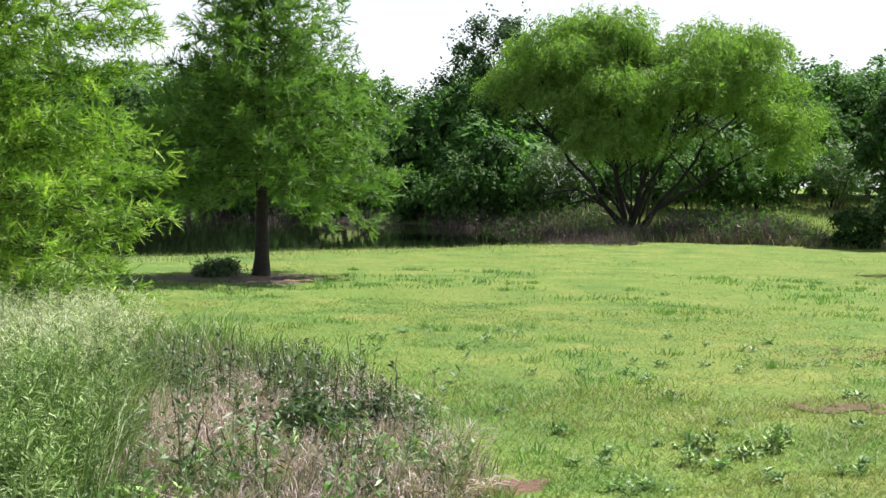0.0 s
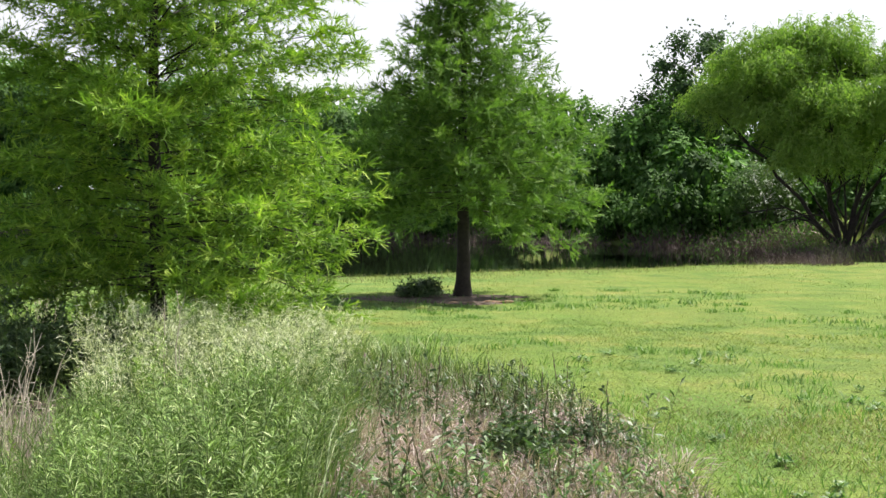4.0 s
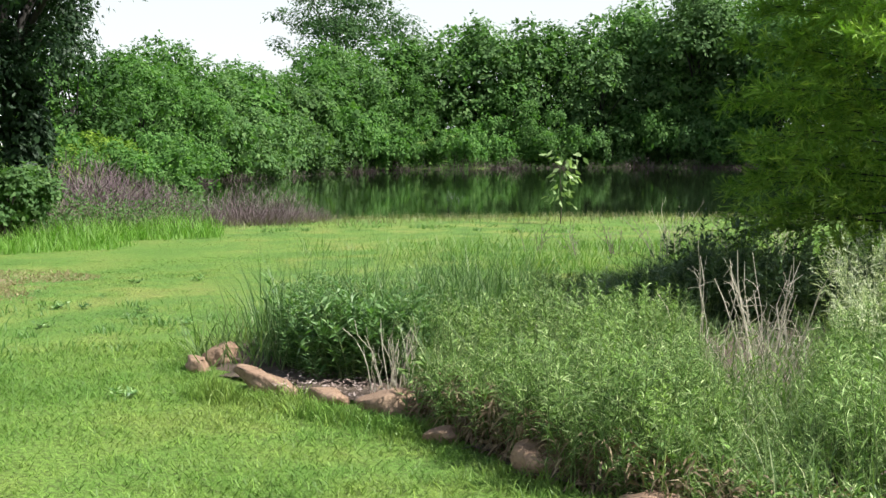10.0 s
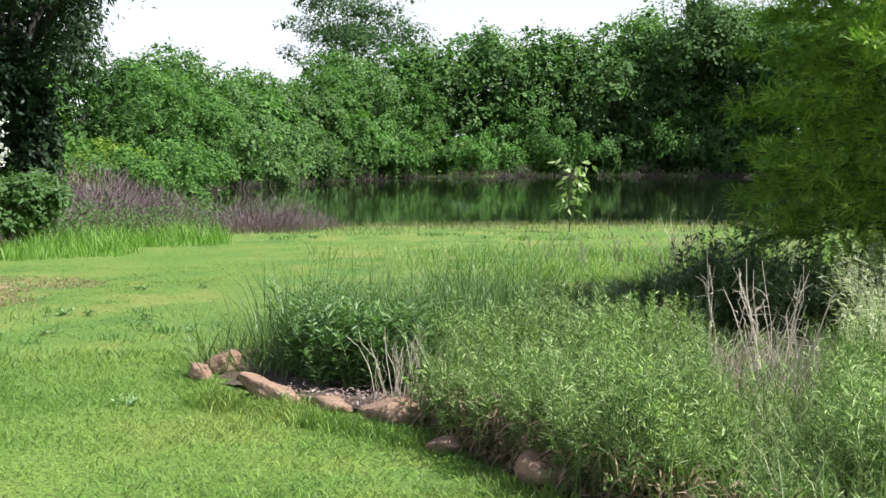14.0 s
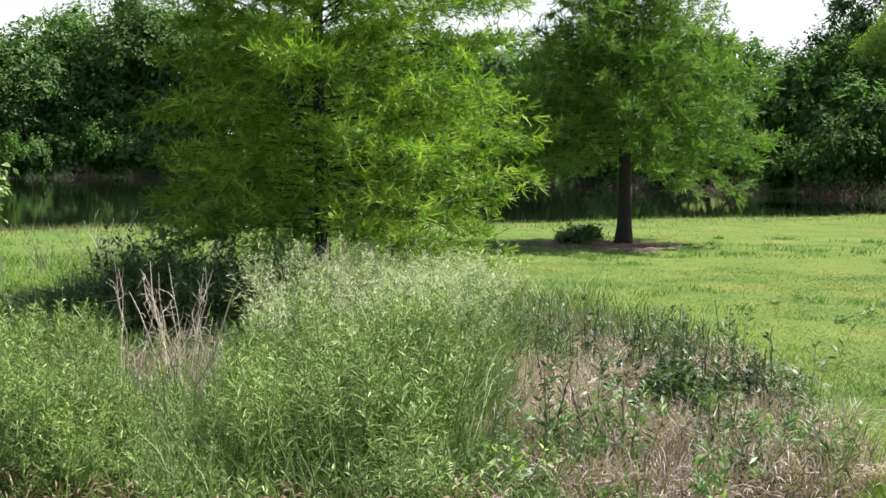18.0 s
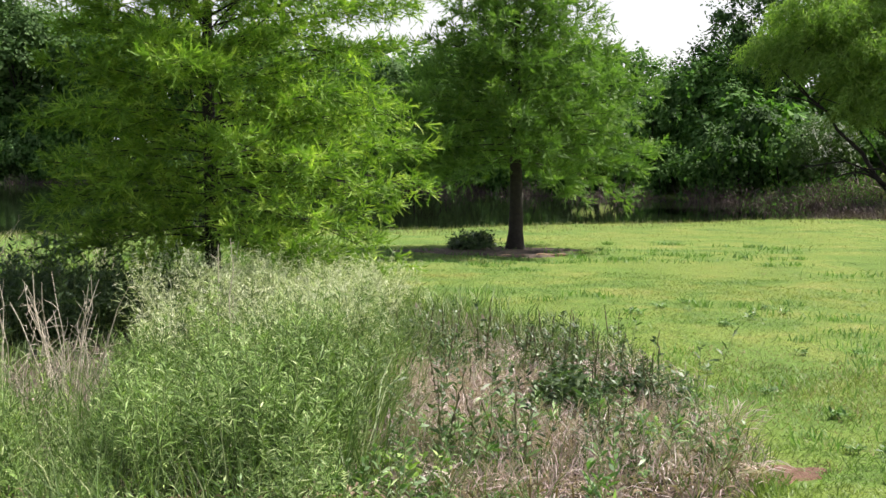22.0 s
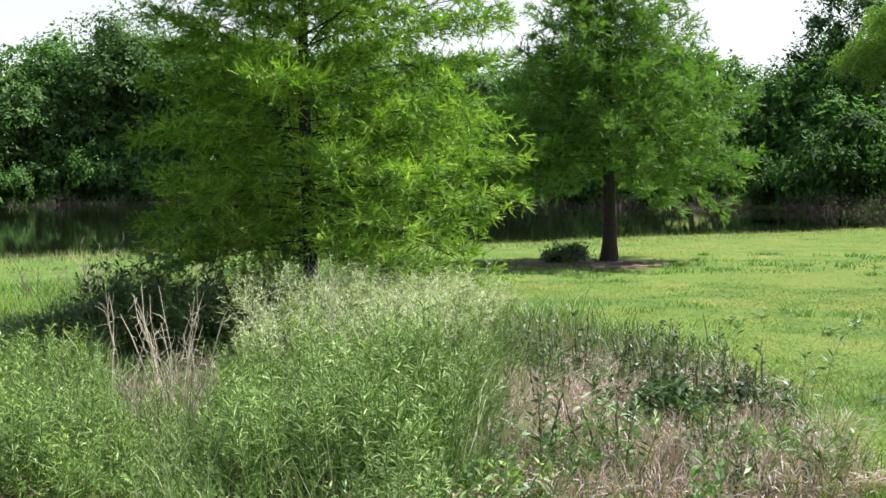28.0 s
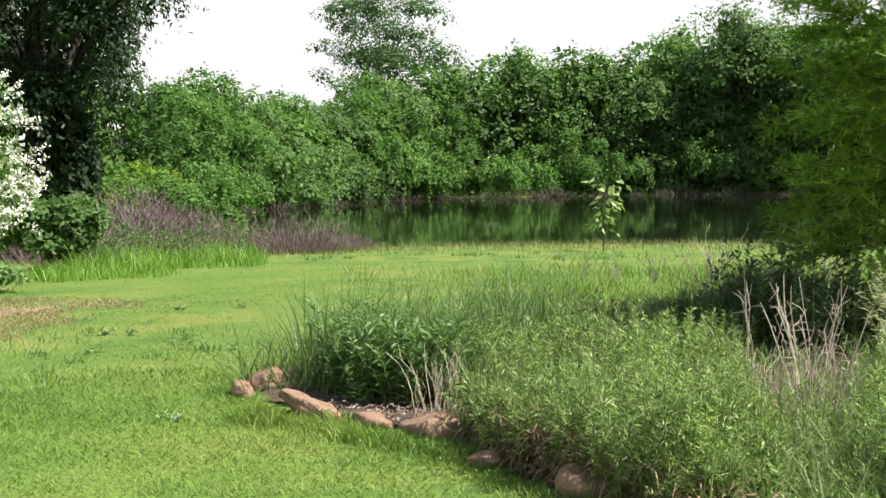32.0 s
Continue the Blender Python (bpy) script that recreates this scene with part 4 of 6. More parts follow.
def privet(m, seed, r, h, n, n_bloom, label):
    rng = np.random.default_rng(seed)
    root = thing("privet_bush", m, label, "bush", "flowering privets")
    lumps = [(*(rand_unit(rng, 1)[0] * (r * 0.62, r * 0.62, h * 0.26) + (0, 0, h * 0.5)), r * rng.uniform(0.32, 0.5), h * rng.uniform(0.17, 0.26)) for _ in range(22)]
    lumps += [(0, 0, h * 0.3, r * 0.8, h * 0.28), (0, 0, h * 0.75, r * 0.5, h * 0.24)]
    g = Geo()
    for i in range(7):
        e = np.array(lumps[i][:3])
        u = np.linspace(0, 1, 5)[:, None]
        tube(g, np.array((0.1 * (i % 3 - 1), 0.1 * (i % 2), -0.2)) * (1 - u) + e * u, np.linspace(0.05, 0.012, 5), 6)
    tagged(part("stem_tangle", g, "bark", root), kind="stuff")
    part("foliage", lump_leaves(Geo(), lumps, rng, n, 0.12, 0.055, per=8, spread=0.2), "privet", root)
    ls = np.array(lumps)
    k = rng.choice(len(ls), n_bloom)
    d = rand_unit(rng, n_bloom)
    d[:, 2] = np.abs(d[:, 2]) * 0.8 - 0.15
    d[:, 0] += 0.35
    d = unit(d)
    c = ls[k, :3] + d * ls[k][:, [3, 3, 4]] * rng.uniform(0.95, 1.18, (n_bloom, 1))
    keep = rng.random(n_bloom) < (0.05 + 0.95 * (np.sin(1.5 * c[:, 1] + 0.9) * np.sin(2.1 * c[:, 2] + 0.4 * c[:, 0]) + 0.35 * d[:, 0] > 0.12))
    c, d = c[keep], d[keep]
    per = 26
    sp = np.tile(np.linspace(0, 1, per), len(c))
    ax = np.repeat(unit(d * (1, 1, 0.5) + rng.normal(0, 0.3, d.shape) + UP * 0.1), per, 0)
    p = np.repeat(c, per, 0) + ax * (sp * 0.3)[:, None] + rng.normal(0, 1, (len(sp), 3)) * (0.038 * (1.15 - sp))[:, None]
    bg = leaves(Geo(), p, rand_unit(rng, len(p)), rng.uniform(0.035, 0.07, len(p)), rng.uniform(0.025, 0.045, len(p)), rng=rng)
    part("blossom", bg, "blossom", root, "white flower panicles")
    return root


privet(put(-16.7, 7.1), 71, 1.95, 3.7, 13000, 1500, "tall privet bush covered in white blossom")
privet(put(-17.8, 4.2), 72, 2.3, 3.9, 9000, 700, "tall privet bush covered in white blossom")
privet(at(-28.2, 56.8), 73, 1.7, 3.5, 5000, 220, "distant flowering bush at the wood's edge")
privet(at(-14.4, 51), 74, 1.6, 3.7, 5000, 160, "distant flowering bush at the wood's edge")


def brush_model(name, seed, r, h, n, mat, leaf, label, thick=(0.008, 0.017)):
    """A mound of fine bare twigs with few leaves."""
    rng = np.random.default_rng(seed)
    root = thing(name, pose(0, 0, 0), label, "brush", "twiggy brush by the water")
    g = Geo()
    a, q = rng.uniform(0, 6.283, n), np.sqrt(rng.random(n))
    base = np.stack([np.cos(a) * q * r, np.sin(a) * q * r, np.where(rng.random(n) < 0.3, -0.45, rng.uniform(0, 0.75, n) ** 1.3 * h * (1.05 - q ** 2))], 1)
    d = np.stack([np.cos(a) * q, np.sin(a) * q, 1.1 + 0 * a], 1) + rng.normal(0, 0.5, (n, 3))
    leaves(g, base, d, np.where(base[:, 2] < 0, 0.45 + 0.3 * h, 0) + rng.uniform(0.2, 0.5, n) * h * 0.6, rng.uniform(*thick, n), rng=rng, fold=0.5)
    tagged(part("twig_tangle", g, mat, root), kind="stuff")
    if leaf:
        m = int(n * 0.45)
        a, q = rng.uniform(0, 6.283, m), np.sqrt(rng.random(m))
        p = np.stack([np.cos(a) * q * r, np.sin(a) * q * r, (0.2 + 0.8 * rng.random(m)) * h * (1.0 - 0.8 * q ** 2)], 1)
        part("foliage", leaves(Geo(), p, rand_unit(rng, m), 0.11, 0.055, rng=rng), leaf, root)
    return root


brushes = [brush_model("brush", 81, 1.5, 1.7, 1900, "brush", None, "leafless purple-brown brush beside the pond"),
           brush_model("brush", 82, 1.3, 1.1, 1700, "brush", "wood_b", "purple-brown brush with a few green leaves"),
           brush_model("brush", 83, 1.4, 1.5, 1700, "brush_grey", "wood_b", "grey twiggy brush on the pond bank"),
           brush_model("brush", 84, 1.5, 1.6, 640, "brush_far", None, "leafless purple-brown brush on the far bank", (0.02, 0.045)),
           brush_model("brush", 85, 1.4, 1.4, 640, "brush_far", "wood_a", "brown twiggy brush with some leaves on the far bank", (0.02, 0.045))]
spots = [(0, 57.8, 27.0, 1.15), (0, 56.4, 25.6, 1.15), (0, 55.2, 26.5, 1.15), (0, 56.8, 29, 1.3), (0, 58.6, 25.5, 1.0), (0, 54.0, 27, 0.95), (1, 55.0, 24, 0.6), (1, 53.0, 25.2, 0.75), (1, 57.0, 22.8, 0.55), (2, 52.6, 28.5, 1.1), (0, 52.2, 26.8, 0.7), (1, 50.9, 27.2, 0.5), (0, 49.4, 26.2, 0.66), (0, 48.4, 26.0, 0.74), (0, 47.2, 26.2, 0.72), (0, 46.0, 26.6, 0.6), (1, 46.2, 27.3, 0.5), (0, 49.6, 28.3, 0.62), (2, 56.6, 24.0, 0.7), (2, 53.0, 23.6, 0.6), (2, 57.8, 23.2, 0.8)]
rng_b = np.random.default_rng(84)
for i in range(26):
    a = -9.5 - i * 0.68 + rng_b.uniform(-0.3, 0.3)
    d = 53.5 - (i * 1.5 if i < 8 else 12.0) + rng_b.uniform(-1, 2)
    spots.append(((3, 4, 3, 4)[i % 4] if a > -19 else 4, a, d, rng_b.uniform(0.75, 1.25) * (0.5 if -20.5 < a < -14 else 1.0)))
for i in range(40):
    a = 51 - i * 1.45 + rng_b.uniform(-0.6, 0.6)
    spots.append(((4, 4, 3, 4)[int(rng_b.integers(4))], a, float(np.interp(a, SHORE_AZ, SHORE_FAR)) - rng_b.uniform(0.2, 1.2), rng_b.uniform(0.5, 1.05)))
# low purple haze of twigs at the near shore, and the thicket beside the willow
for i in range(14):
    spots.append((3, -11.6 - i * 0.5 + rng_b.uniform(-0.3, 0.3), 37.3 + rng_b.uniform(-0.6, 0.9), rng_b.uniform(0.34, 0.52)))
for i in range(18):
    spots.append(((3, 4, 4)[i % 3], -20.2 - i * 0.36 + rng_b.uniform(-0.2, 0.2), 41.0 + rng_b.uniform(-1.0, 1.2), rng_b.uniform(0.75, 1.1)))
for i in range(9):
    spots.append((4, -12.4 - i * 0.55 + rng_b.uniform(-0.2, 0.2), 49.0 + rng_b.uniform(-1, 1), rng_b.uniform(0.8, 1.15)))
for i in range(7):
    spots.append((4, -14.8 - i * 0.45, 44.2 + rng_b.uniform(-0.8, 1.2), rng_b.uniform(0.6, 0.8)))
spots += [(2, 54.4, 23.8, 0.62), (2, 55.6, 24.2, 0.7), (2, 52.0, 25.0, 0.7), (0, 55.8, 27.5, 1.25), (0, 53.2, 26.0, 0.85), (0, 52.6, 25.2, 0.6), (1, 51.4, 25.8, 0.55), (0, 54.6, 25.4, 0.9)]
placed = set()
for k, a, d, s in spots:
    m = at(a, d, s, a * 57, 0.12)
    if k in placed:
        copy_at(brushes[k], m)
    else:
        placed.add(k)
        brushes[k].matrix_basis = m


def sapling():
    rng = np.random.default_rng(91)
    root = thing("sapling", put(-13.5, 21.4, 1.12), "slender young sapling with large pale green leaves", "sapling")
    g = Geo()
    z = np.linspace(-0.05, 1.45, 8)
    stem = np.stack([0.03 * np.sin(z * 3), 0.02 * np.cos(z * 2), z], 1)
    tube(g, stem, np.linspace(0.014, 0.004, 8), 6)
    part("stem", g, "bark", root)
    n = 64
    zz = rng.uniform(0.42, 1.5, n)
    off = rng.normal(0, 0.13, (n, 3)) * (1, 1, 0.4)
    p = np.stack([0.03 * np.sin(zz * 3), 0.02 * np.cos(zz * 2), zz], 1) + off + np.array((0.1, 0, 0)) * (zz > 0.9)[:, None]
    d = unit(off + 0.01) * 0.6 + rng.normal(0, 0.4, (n, 3)) - UP * 0.55
    for i in range(n):
        part("leaf", leaves(Geo(), p[i:i + 1], d[i:i + 1], rng.uniform(0.13, 0.22), rng.uniform(0.06, 0.1), rng=rng), "bright_leaf", root)


M["bright_leaf"] = leaf_mat("sapling_leaf", (0.19, 0.28, 0.1), (0.35, 0.44, 0.2), (0.5, 0.57, 0.33), through=0.22)
sapling()


# ---- patches on the lawn ----
def patch(name, cx, cy, rx, ry, turn, material, label, seed, lift=0.012):
    """An irregular patch of bare ground that follows the lawn."""
    rng = np.random.default_rng(seed)
    n, rings = 48, 8
    a = np.arange(n) * 2 * np.pi / n
    edge = 1 + 0.16 * np.sin(3 * a + rng.uniform(0, 6)) + 0.12 * np.sin(7 * a + rng.uniform(0, 6)) + rng.uniform(-0.08, 0.08, n)
    v = []
    ct, st = math.cos(radians(turn)), math.sin(radians(turn))
    for i in range(rings + 1):
        q = edge * i / rings
        x, y = q * np.cos(a) * rx, q * np.sin(a) * ry
        wx, wy = cx + x * ct - y * st, cy + x * st + y * ct
        v.append(np.stack([wx, wy, height_at(wx, wy) + lift * (1.6 - i / rings) - (0.02 if i == rings else 0)], 1))
    i, j = np.meshgrid(np.arange(rings), np.arange(n), indexing="ij")
    k = (j + 1) % n
    f = np.stack([i * n + j, (i + 1) * n + j, (i + 1) * n + k, i * n + k], -1).reshape(-1, 4)
    return sheet(name, Geo().add(np.concatenate(v), f), material, label, "bare ground", "structure", True)


patch("dry_patch", -12.3, 5.8, 1.8, 0.6, 122, "straw", "dry tan strip of cut grass beside the privet", 105, 0.008)
PATCHES = [(6.9, 10.1, 1.3, 0.5, -15), (4.45, 7.45, 0.62, 0.2, -10), (1.33, 5.72, 0.3, 0.2, 20)]
patch("bare_patch", *PATCHES[2], "red_clay", "bare red clay at the corner of the weed bed", 103)
for cx, cy, rx, ry, turn in PATCHES[:2]:
    # many small bare spots, close together
    rng_s = np.random.default_rng(int(cx * 10))
    g, lo = Geo(), radians(turn)
    for q in range(26):
        u, w = rng_s.normal(0, 0.45), rng_s.normal(0, 0.45)
        bx, by = cx + u * rx * math.cos(lo) - w * ry * math.sin(lo), cy + u * rx * math.sin(lo) + w * ry * math.cos(lo)
        a = np.arange(10) * 2 * np.pi / 10
        r = rng_s.uniform(0.03, 0.12) * rng_s.uniform(0.6, 1.3, 10)
        x, y = bx + 1.3 * r * np.cos(a), by + r * np.sin(a)
        v = np.concatenate([np.stack([x, y, height_at(x, y) + 0.006], 1), [(bx, by, on_ground(bx, by, -0.022))]])
        g.add(v, [(10, i, (i + 1) % 10) for i in range(10)])
    sheet("bare_patch", g, "clay", "worn patch of brown earth and withered grass in the lawn", "bare ground", "structure", True)
patch("mulch_ring", -0.55, 21.3, 1.7, 1.25, 0, "mulch", "dark bark mulch round the cypress trunk", 104, 0.03)


def log(m, length, r, label):
    root = thing("log", m, label, "log", "logs edging the mulch ring")
    g = Geo()
    u = np.linspace(0, 1, 9)
    tube(g, np.stack([u * length, 0.03 * np.sin(u * 5), r + 0.01 * np.sin(u * 9)], 1), r * np.array([0.05, 0.9, 1, 0.95, 1.02, 0.97, 1, 0.85, 0.05]), 10)
    part("bark", g, "log", root, smooth=True)


log(pose(0.18, 20.35, on_ground(0.18, 20.35), 0, 0, 14), 0.62, 0.035, "short weathered log lying at the mulch edge")
log(pose(-0.45, 20.15, on_ground(-0.45, 20.15), 0, 0, 6), 0.5, 0.025, "short weathered log lying at the mulch edge")


# ---- grass ----
def sector(rng, n, r0, r1, a0, a1):
    r = np.sqrt(rng.uniform(r0 * r0, r1 * r1, n))
    a = np.radians(rng.uniform(a0, a1, n))
    return -r * np.sin(a), r * np.cos(a)


def on_patch(x, y, grow_by=1.0):
    hit = np.zeros(len(x), bool)
    for cx, cy, rx, ry, turn in PATCHES + [(-0.55, 21.3, 1.7, 1.25, 0)]:
        ct, st = math.cos(radians(turn)), math.sin(radians(turn))
        u, v = (x - cx) * ct + (y - cy) * st, -(x - cx) * st + (y - cy) * ct
        hit |= (u / rx) ** 2 + (v / ry) ** 2 < grow_by
    return hit


DRY = [(-10.4, 3.8), (-10.8, 6.0), (-12.7, 8.4), (-14.3, 7.9), (-14.1, 5.8), (-12.6, 3.2)]


def lawn_grass():
    rng = np.random.default_rng(111)
    green, dry, brown = Geo(), Geo(), Geo()
    for n, r0, r1, h, w in ((190000, 4.0, 9.0, 0.04, 0.006), (240000, 9.0, 17.0, 0.027, 0.011), (110000, 17.0, 38.0, 0.03, 0.02)):
        x, y = sector(rng, n, r0, r1, -48, 74)
        az, r = np.degrees(np.arctan2(-x, y)), np.hypot(x, y)
        ok = ~inside(BED, x, y) & (r < np.interp(az, SHORE_AZ, SHORE_NEAR) + 0.4) & ~(on_patch(x, y, 0.5) & (rng.random(n) < 0.12)) & ~((np.hypot(x - 1.33, y - 5.72) < 0.24) & (rng.random(n) < 0.85))
        ok &= (rng.random(n) < 0.62 + 0.35 * vnoise(x, y, 0.9, 5) + 0.3 * vnoise(x, y, 3.5, 9))
        ok &= (az < 57) | (r < 17.5)
        x, y = x[ok], y[ok]
        tall = 1 + 0.55 * np.clip(vnoise(x, y, 0.45, 6), -0.6, 1) + 0.5 * np.clip(vnoise(x, y, 2.2, 7) - 0.25, 0, 1) + 0.45 * vnoise(x, y, 5.0, 19)
        isdry = inside(DRY, x + 0.5 * vnoise(x, y, 0.8, 12), y + 0.5 * vnoise(x, y, 0.8, 13)) & (rng.random(len(x)) < 0.72)
        worn = on_patch(x + 0.2 * vnoise(x, y, 3.0, 17), y + 0.2 * vnoise(x, y, 3.0, 18), 1.5) & (rng.random(len(x)) < 0.62)
        isdry &= ~worn
        sere = (x > 0.6) & (vnoise(x, y, 0.55, 75) + 0.7 * vnoise(x, y, 1.9, 76) + 0.9 * np.exp(-((y - 0.3 * x - 7.9) / 2.2) ** 2) > 0.75) & (rng.random(len(x)) < 0.3)
        isdry |= sere & ~worn
        p = np.stack([x, y, height_at(x, y) - 0.005], 1)
        hh = h * tall * rng.uniform(0.5, 1.35, len(x))
        lush = ~isdry & ~worn
        blades(green, p[lush], hh[lush], w, rng.uniform(0.5, 1.5, lush.sum()), rng, simple=r0 > 5)
        blades(brown, p[worn], hh[worn] * 1.15, w * 1.2, rng.uniform(0.5, 1.3, worn.sum()), rng, simple=True)
        blades(dry, p[isdry], hh[isdry] * 0.9, w * 1.2, rng.uniform(0.4, 1.2, isdry.sum()), rng, simple=True)
    x, y = rng.uniform(-14.6, -10, 24000), rng.uniform(3, 8.6, 24000)
    ok = inside(DRY, x + 0.6 * vnoise(x, y, 1.1, 12), y + 0.6 * vnoise(x, y, 1.1, 13)) & (rng.random(len(x)) < 0.75 + 0.5 * vnoise(x, y, 1.6, 23))
    x, y = x[ok], y[ok]
    blades(dry, np.stack([x, y, height_at(x, y)], 1), rng.uniform(0.02, 0.055, len(x)), 0.014, rng.uniform(0.5, 1.4, len(x)), rng, simple=True)
    sheet("grass", green, "lawn_blade", "short mown green lawn grass", "grass", "stuff")
    sheet("worn_grass", brown, "worn_turf", "brown withered grass on worn spots of the lawn", "grass", "stuff")
    sheet("dry_grass", dry, "dry_turf", "dry tan cut grass beside the privet", "grass", "stuff")


lawn_grass()


def tuft_grass():
    """Taller bluish tufts scattered over the lawn, and the rough fringe at the shore."""
    rng = np.random.default_rng(112)
    cx, cy = sector(rng, 760, 5.2, 24, -44, 62)
    ok = ~inside(BED, cx, cy) & (vnoise(cx, cy, 0.25, 8) + np.where(cx > 0, 0.25, -0.1) > -0.05)
    cx, cy = cx[ok], cy[ok]
    k = rng.integers(0, len(cx), 11000)
    s = rng.uniform(0.06, 0.3, len(cx))[k]
    x, y = cx[k] + rng.normal(0, 1, len(k)) * s, cy[k] + rng.normal(0, 1, len(k)) * s * 0.6
    r = np.hypot(x, y)
    g = blades(Geo(), np.stack([x, y, height_at(x, y) - 0.01], 1), rng.uniform(0.04, 0.12, len(k)), 0.005 + 0.0006 * r, rng.uniform(0.2, 0.8, len(k)), rng)
    sheet("grass_tufts", g, "tuft_blade", "scattered taller bluish-green grass tufts in the lawn", "grass", "stuff")
    az = rng.uniform(-45, 52, 18000)
    r = np.interp(az, SHORE_AZ, SHORE_NEAR) + np.where(rng.random(len(az)) < 0.5, rng.normal(0.35, 0.35, len(az)), rng.normal(-1.2, 0.9, len(az)))
    x, y = -r * np.sin(np.radians(az)), r * np.cos(np.radians(az))
    g = blades(Geo(), np.stack([x, y, height_at(x, y) - 0.02], 1), rng.uniform(0.1, 0.34, len(az)) * np.interp(az, (6, 14), (0.45, 0.7)), 0.02, rng.uniform(0.1, 0.6, len(az)), rng, simple=True)
    sheet("shore_grass", g, "field", "rough uncut grass fringe along the shore", "grass", "stuff")
    x, y = sector(rng, 17000, 18.0, 24.0, 45, 63)
    a, r = np.degrees(np.arctan2(-x, y)), np.hypot(x, y)
    ok = 1.1 * vnoise(x, y, 0.8, 14) + 0.6 * vnoise(x, y, 2.1, 16) + np.maximum(1.3 * (1 - ((a - 57.2) / 4.4) ** 2 - ((r - 20.1) / 1.7) ** 2), 0.7 * (1 - ((a - 52.5) / 2.6) ** 2 - ((r - 22.4) / 1.1) ** 2)) > 0.4
    x, y = x[ok], y[ok]
    g = blades(Geo(), np.stack([x, y, height_at(x, y) - 0.02], 1), rng.uniform(0.1, 0.5, len(x)) * (0.8 + 0.6 * vnoise(x, y, 1.2, 15)), 0.014, rng.uniform(0.15, 0.6, len(x)), rng)
    sheet("bright_grass", g, "bright_grass", "tall bright green grass before the brush", "grass", "stuff")
    az = rng.uniform(-48, -17, 22000)
    r = rng.uniform(39, 62, len(az))
    x, y = -r * np.sin(np.radians(az)), r * np.cos(np.radians(az))
    g = blades(Geo(), np.stack([x, y, height_at(x, y) - 0.02], 1), rng.uniform(0.15, 0.5, len(az)), 0.045, rng.uniform(0.1, 0.6, len(az)), rng, simple=True)
    sheet("field_grass", g, "field", "rough pale grass of the field beyond the lawn", "grass", "stuff")


tuft_grass()


# ---- the weed bed ----
def bed_soil():
    xs, ys = np.meshgrid(np.arange(-7.4, 1.8, 0.2), np.arange(3.6, 13.4, 0.2))
    h = height_at(xs, ys)
    keep = inside(BED, xs.ravel(), ys.ravel()).reshape(xs.shape)
    z = h + np.where(keep, 0.028, -0.03) + 0.025 * vnoise(xs, ys, 3.0, 21)
    v = np.stack([xs, ys, z], -1).reshape(-1, 3)
    r, c = xs.shape
    i, j = np.meshgrid(np.arange(r - 1), np.arange(c - 1), indexing="ij")
    f = np.stack([i * c + j, i * c + j + 1, (i + 1) * c + j + 1, (i + 1) * c + j], -1).reshape(-1, 4)
    near = keep.ravel()[f].sum(1) >= 3
    sheet("bed_soil", Geo().add(v, f[near]), "mulch", "dark soil and old mulch of the overgrown bed", "soil", "structure", True)


bed_soil()


def rock(x, y, lx, ly, lz, turn, tip, seed, label):
    """A weathered field stone with broken faces."""
    bm = bmesh.new()
    bmesh.ops.create_icosphere(bm, subdivisions=3, radius=1)
    for v in bm.verts:
        d = v.co.copy()
        q = noise.noise(d * 1.1 + Vector((seed * 7.1, seed, 0))) * 0.5 + noise.noise(d * 2.6 + Vector((seed, 0, seed * 3.3))) * 0.25 + noise.noise(d * 6.5 + Vector((0, seed, seed))) * 0.09
        c = d * (0.92 + q)
        c.z = min(c.z, 0.62 + 0.25 * c.x * (1 if seed % 2 else -1))
        v.co = Vector((c.x * lx, c.y * ly, c.z * lz))
    me = bpy.data.meshes.new("rock")
    bm.to_mesh(me)
    bm.free()
    me.polygons.foreach_set("use_smooth", [True] * len(me.polygons))
    me.materials.append(M["rock"])
    ob = new("rock", me)
    ob.matrix_basis = pose(x, y, on_ground(x, y, 0) + lz * 0.42, 6, tip, turn)
    tagged(ob, label, "rock", "edging stones of the bed")


for i, (x, y, lx, ly, lz, tn, tip, lab) in enumerate((
        (-6.1, 5.08, 0.118, 0.1, 0.12, 35, -5, "rounded brown stone at the corner of the bed"),
        (-6.07, 4.84, 0.1, 0.08, 0.09, -10, -5, "small brown stone beside a larger one"),
        (-5.3, 4.74, 0.22, 0.085, 0.105, 10, 17, "long tilted brown edging stone"),
        (-4.72, 4.72, 0.17, 0.08, 0.09, 5, -4, "low brown edging stone half buried"),
        (-4.25, 4.72, 0.185, 0.11, 0.13, 25, -8, "large flat-topped brown edging stone"),
        (-2.95, 4.31, 0.15, 0.11, 0.12, 10, 6, "reddish-brown edging stone among weeds"),
        (-3.66, 4.5, 0.119, 0.085, 0.061, 30, -5, "half-buried brown edging stone"),
        (-2.2, 4.08, 0.170, 0.119, 0.102, 5, -5, "half-buried brown edging stone"),
        (1.1, 5.92, 0.13, 0.1, 0.13, 15, -5, "small dark stone at the bed's corner"))):
    rock(x, y, lx, ly, lz, tn, tip, i + 1, lab)


def front(x):
    """The bed's front edge, along the stones."""
    return np.interp(x, (-6.3, -5.4, -4.7, -4.0, -3.5, -2.8, -1.6, -0.2, 0.9, 1.35), (4.9, 4.6, 4.7, 4.7, 4.5, 4.25, 3.9, 4.3, 4.9, 5.6))


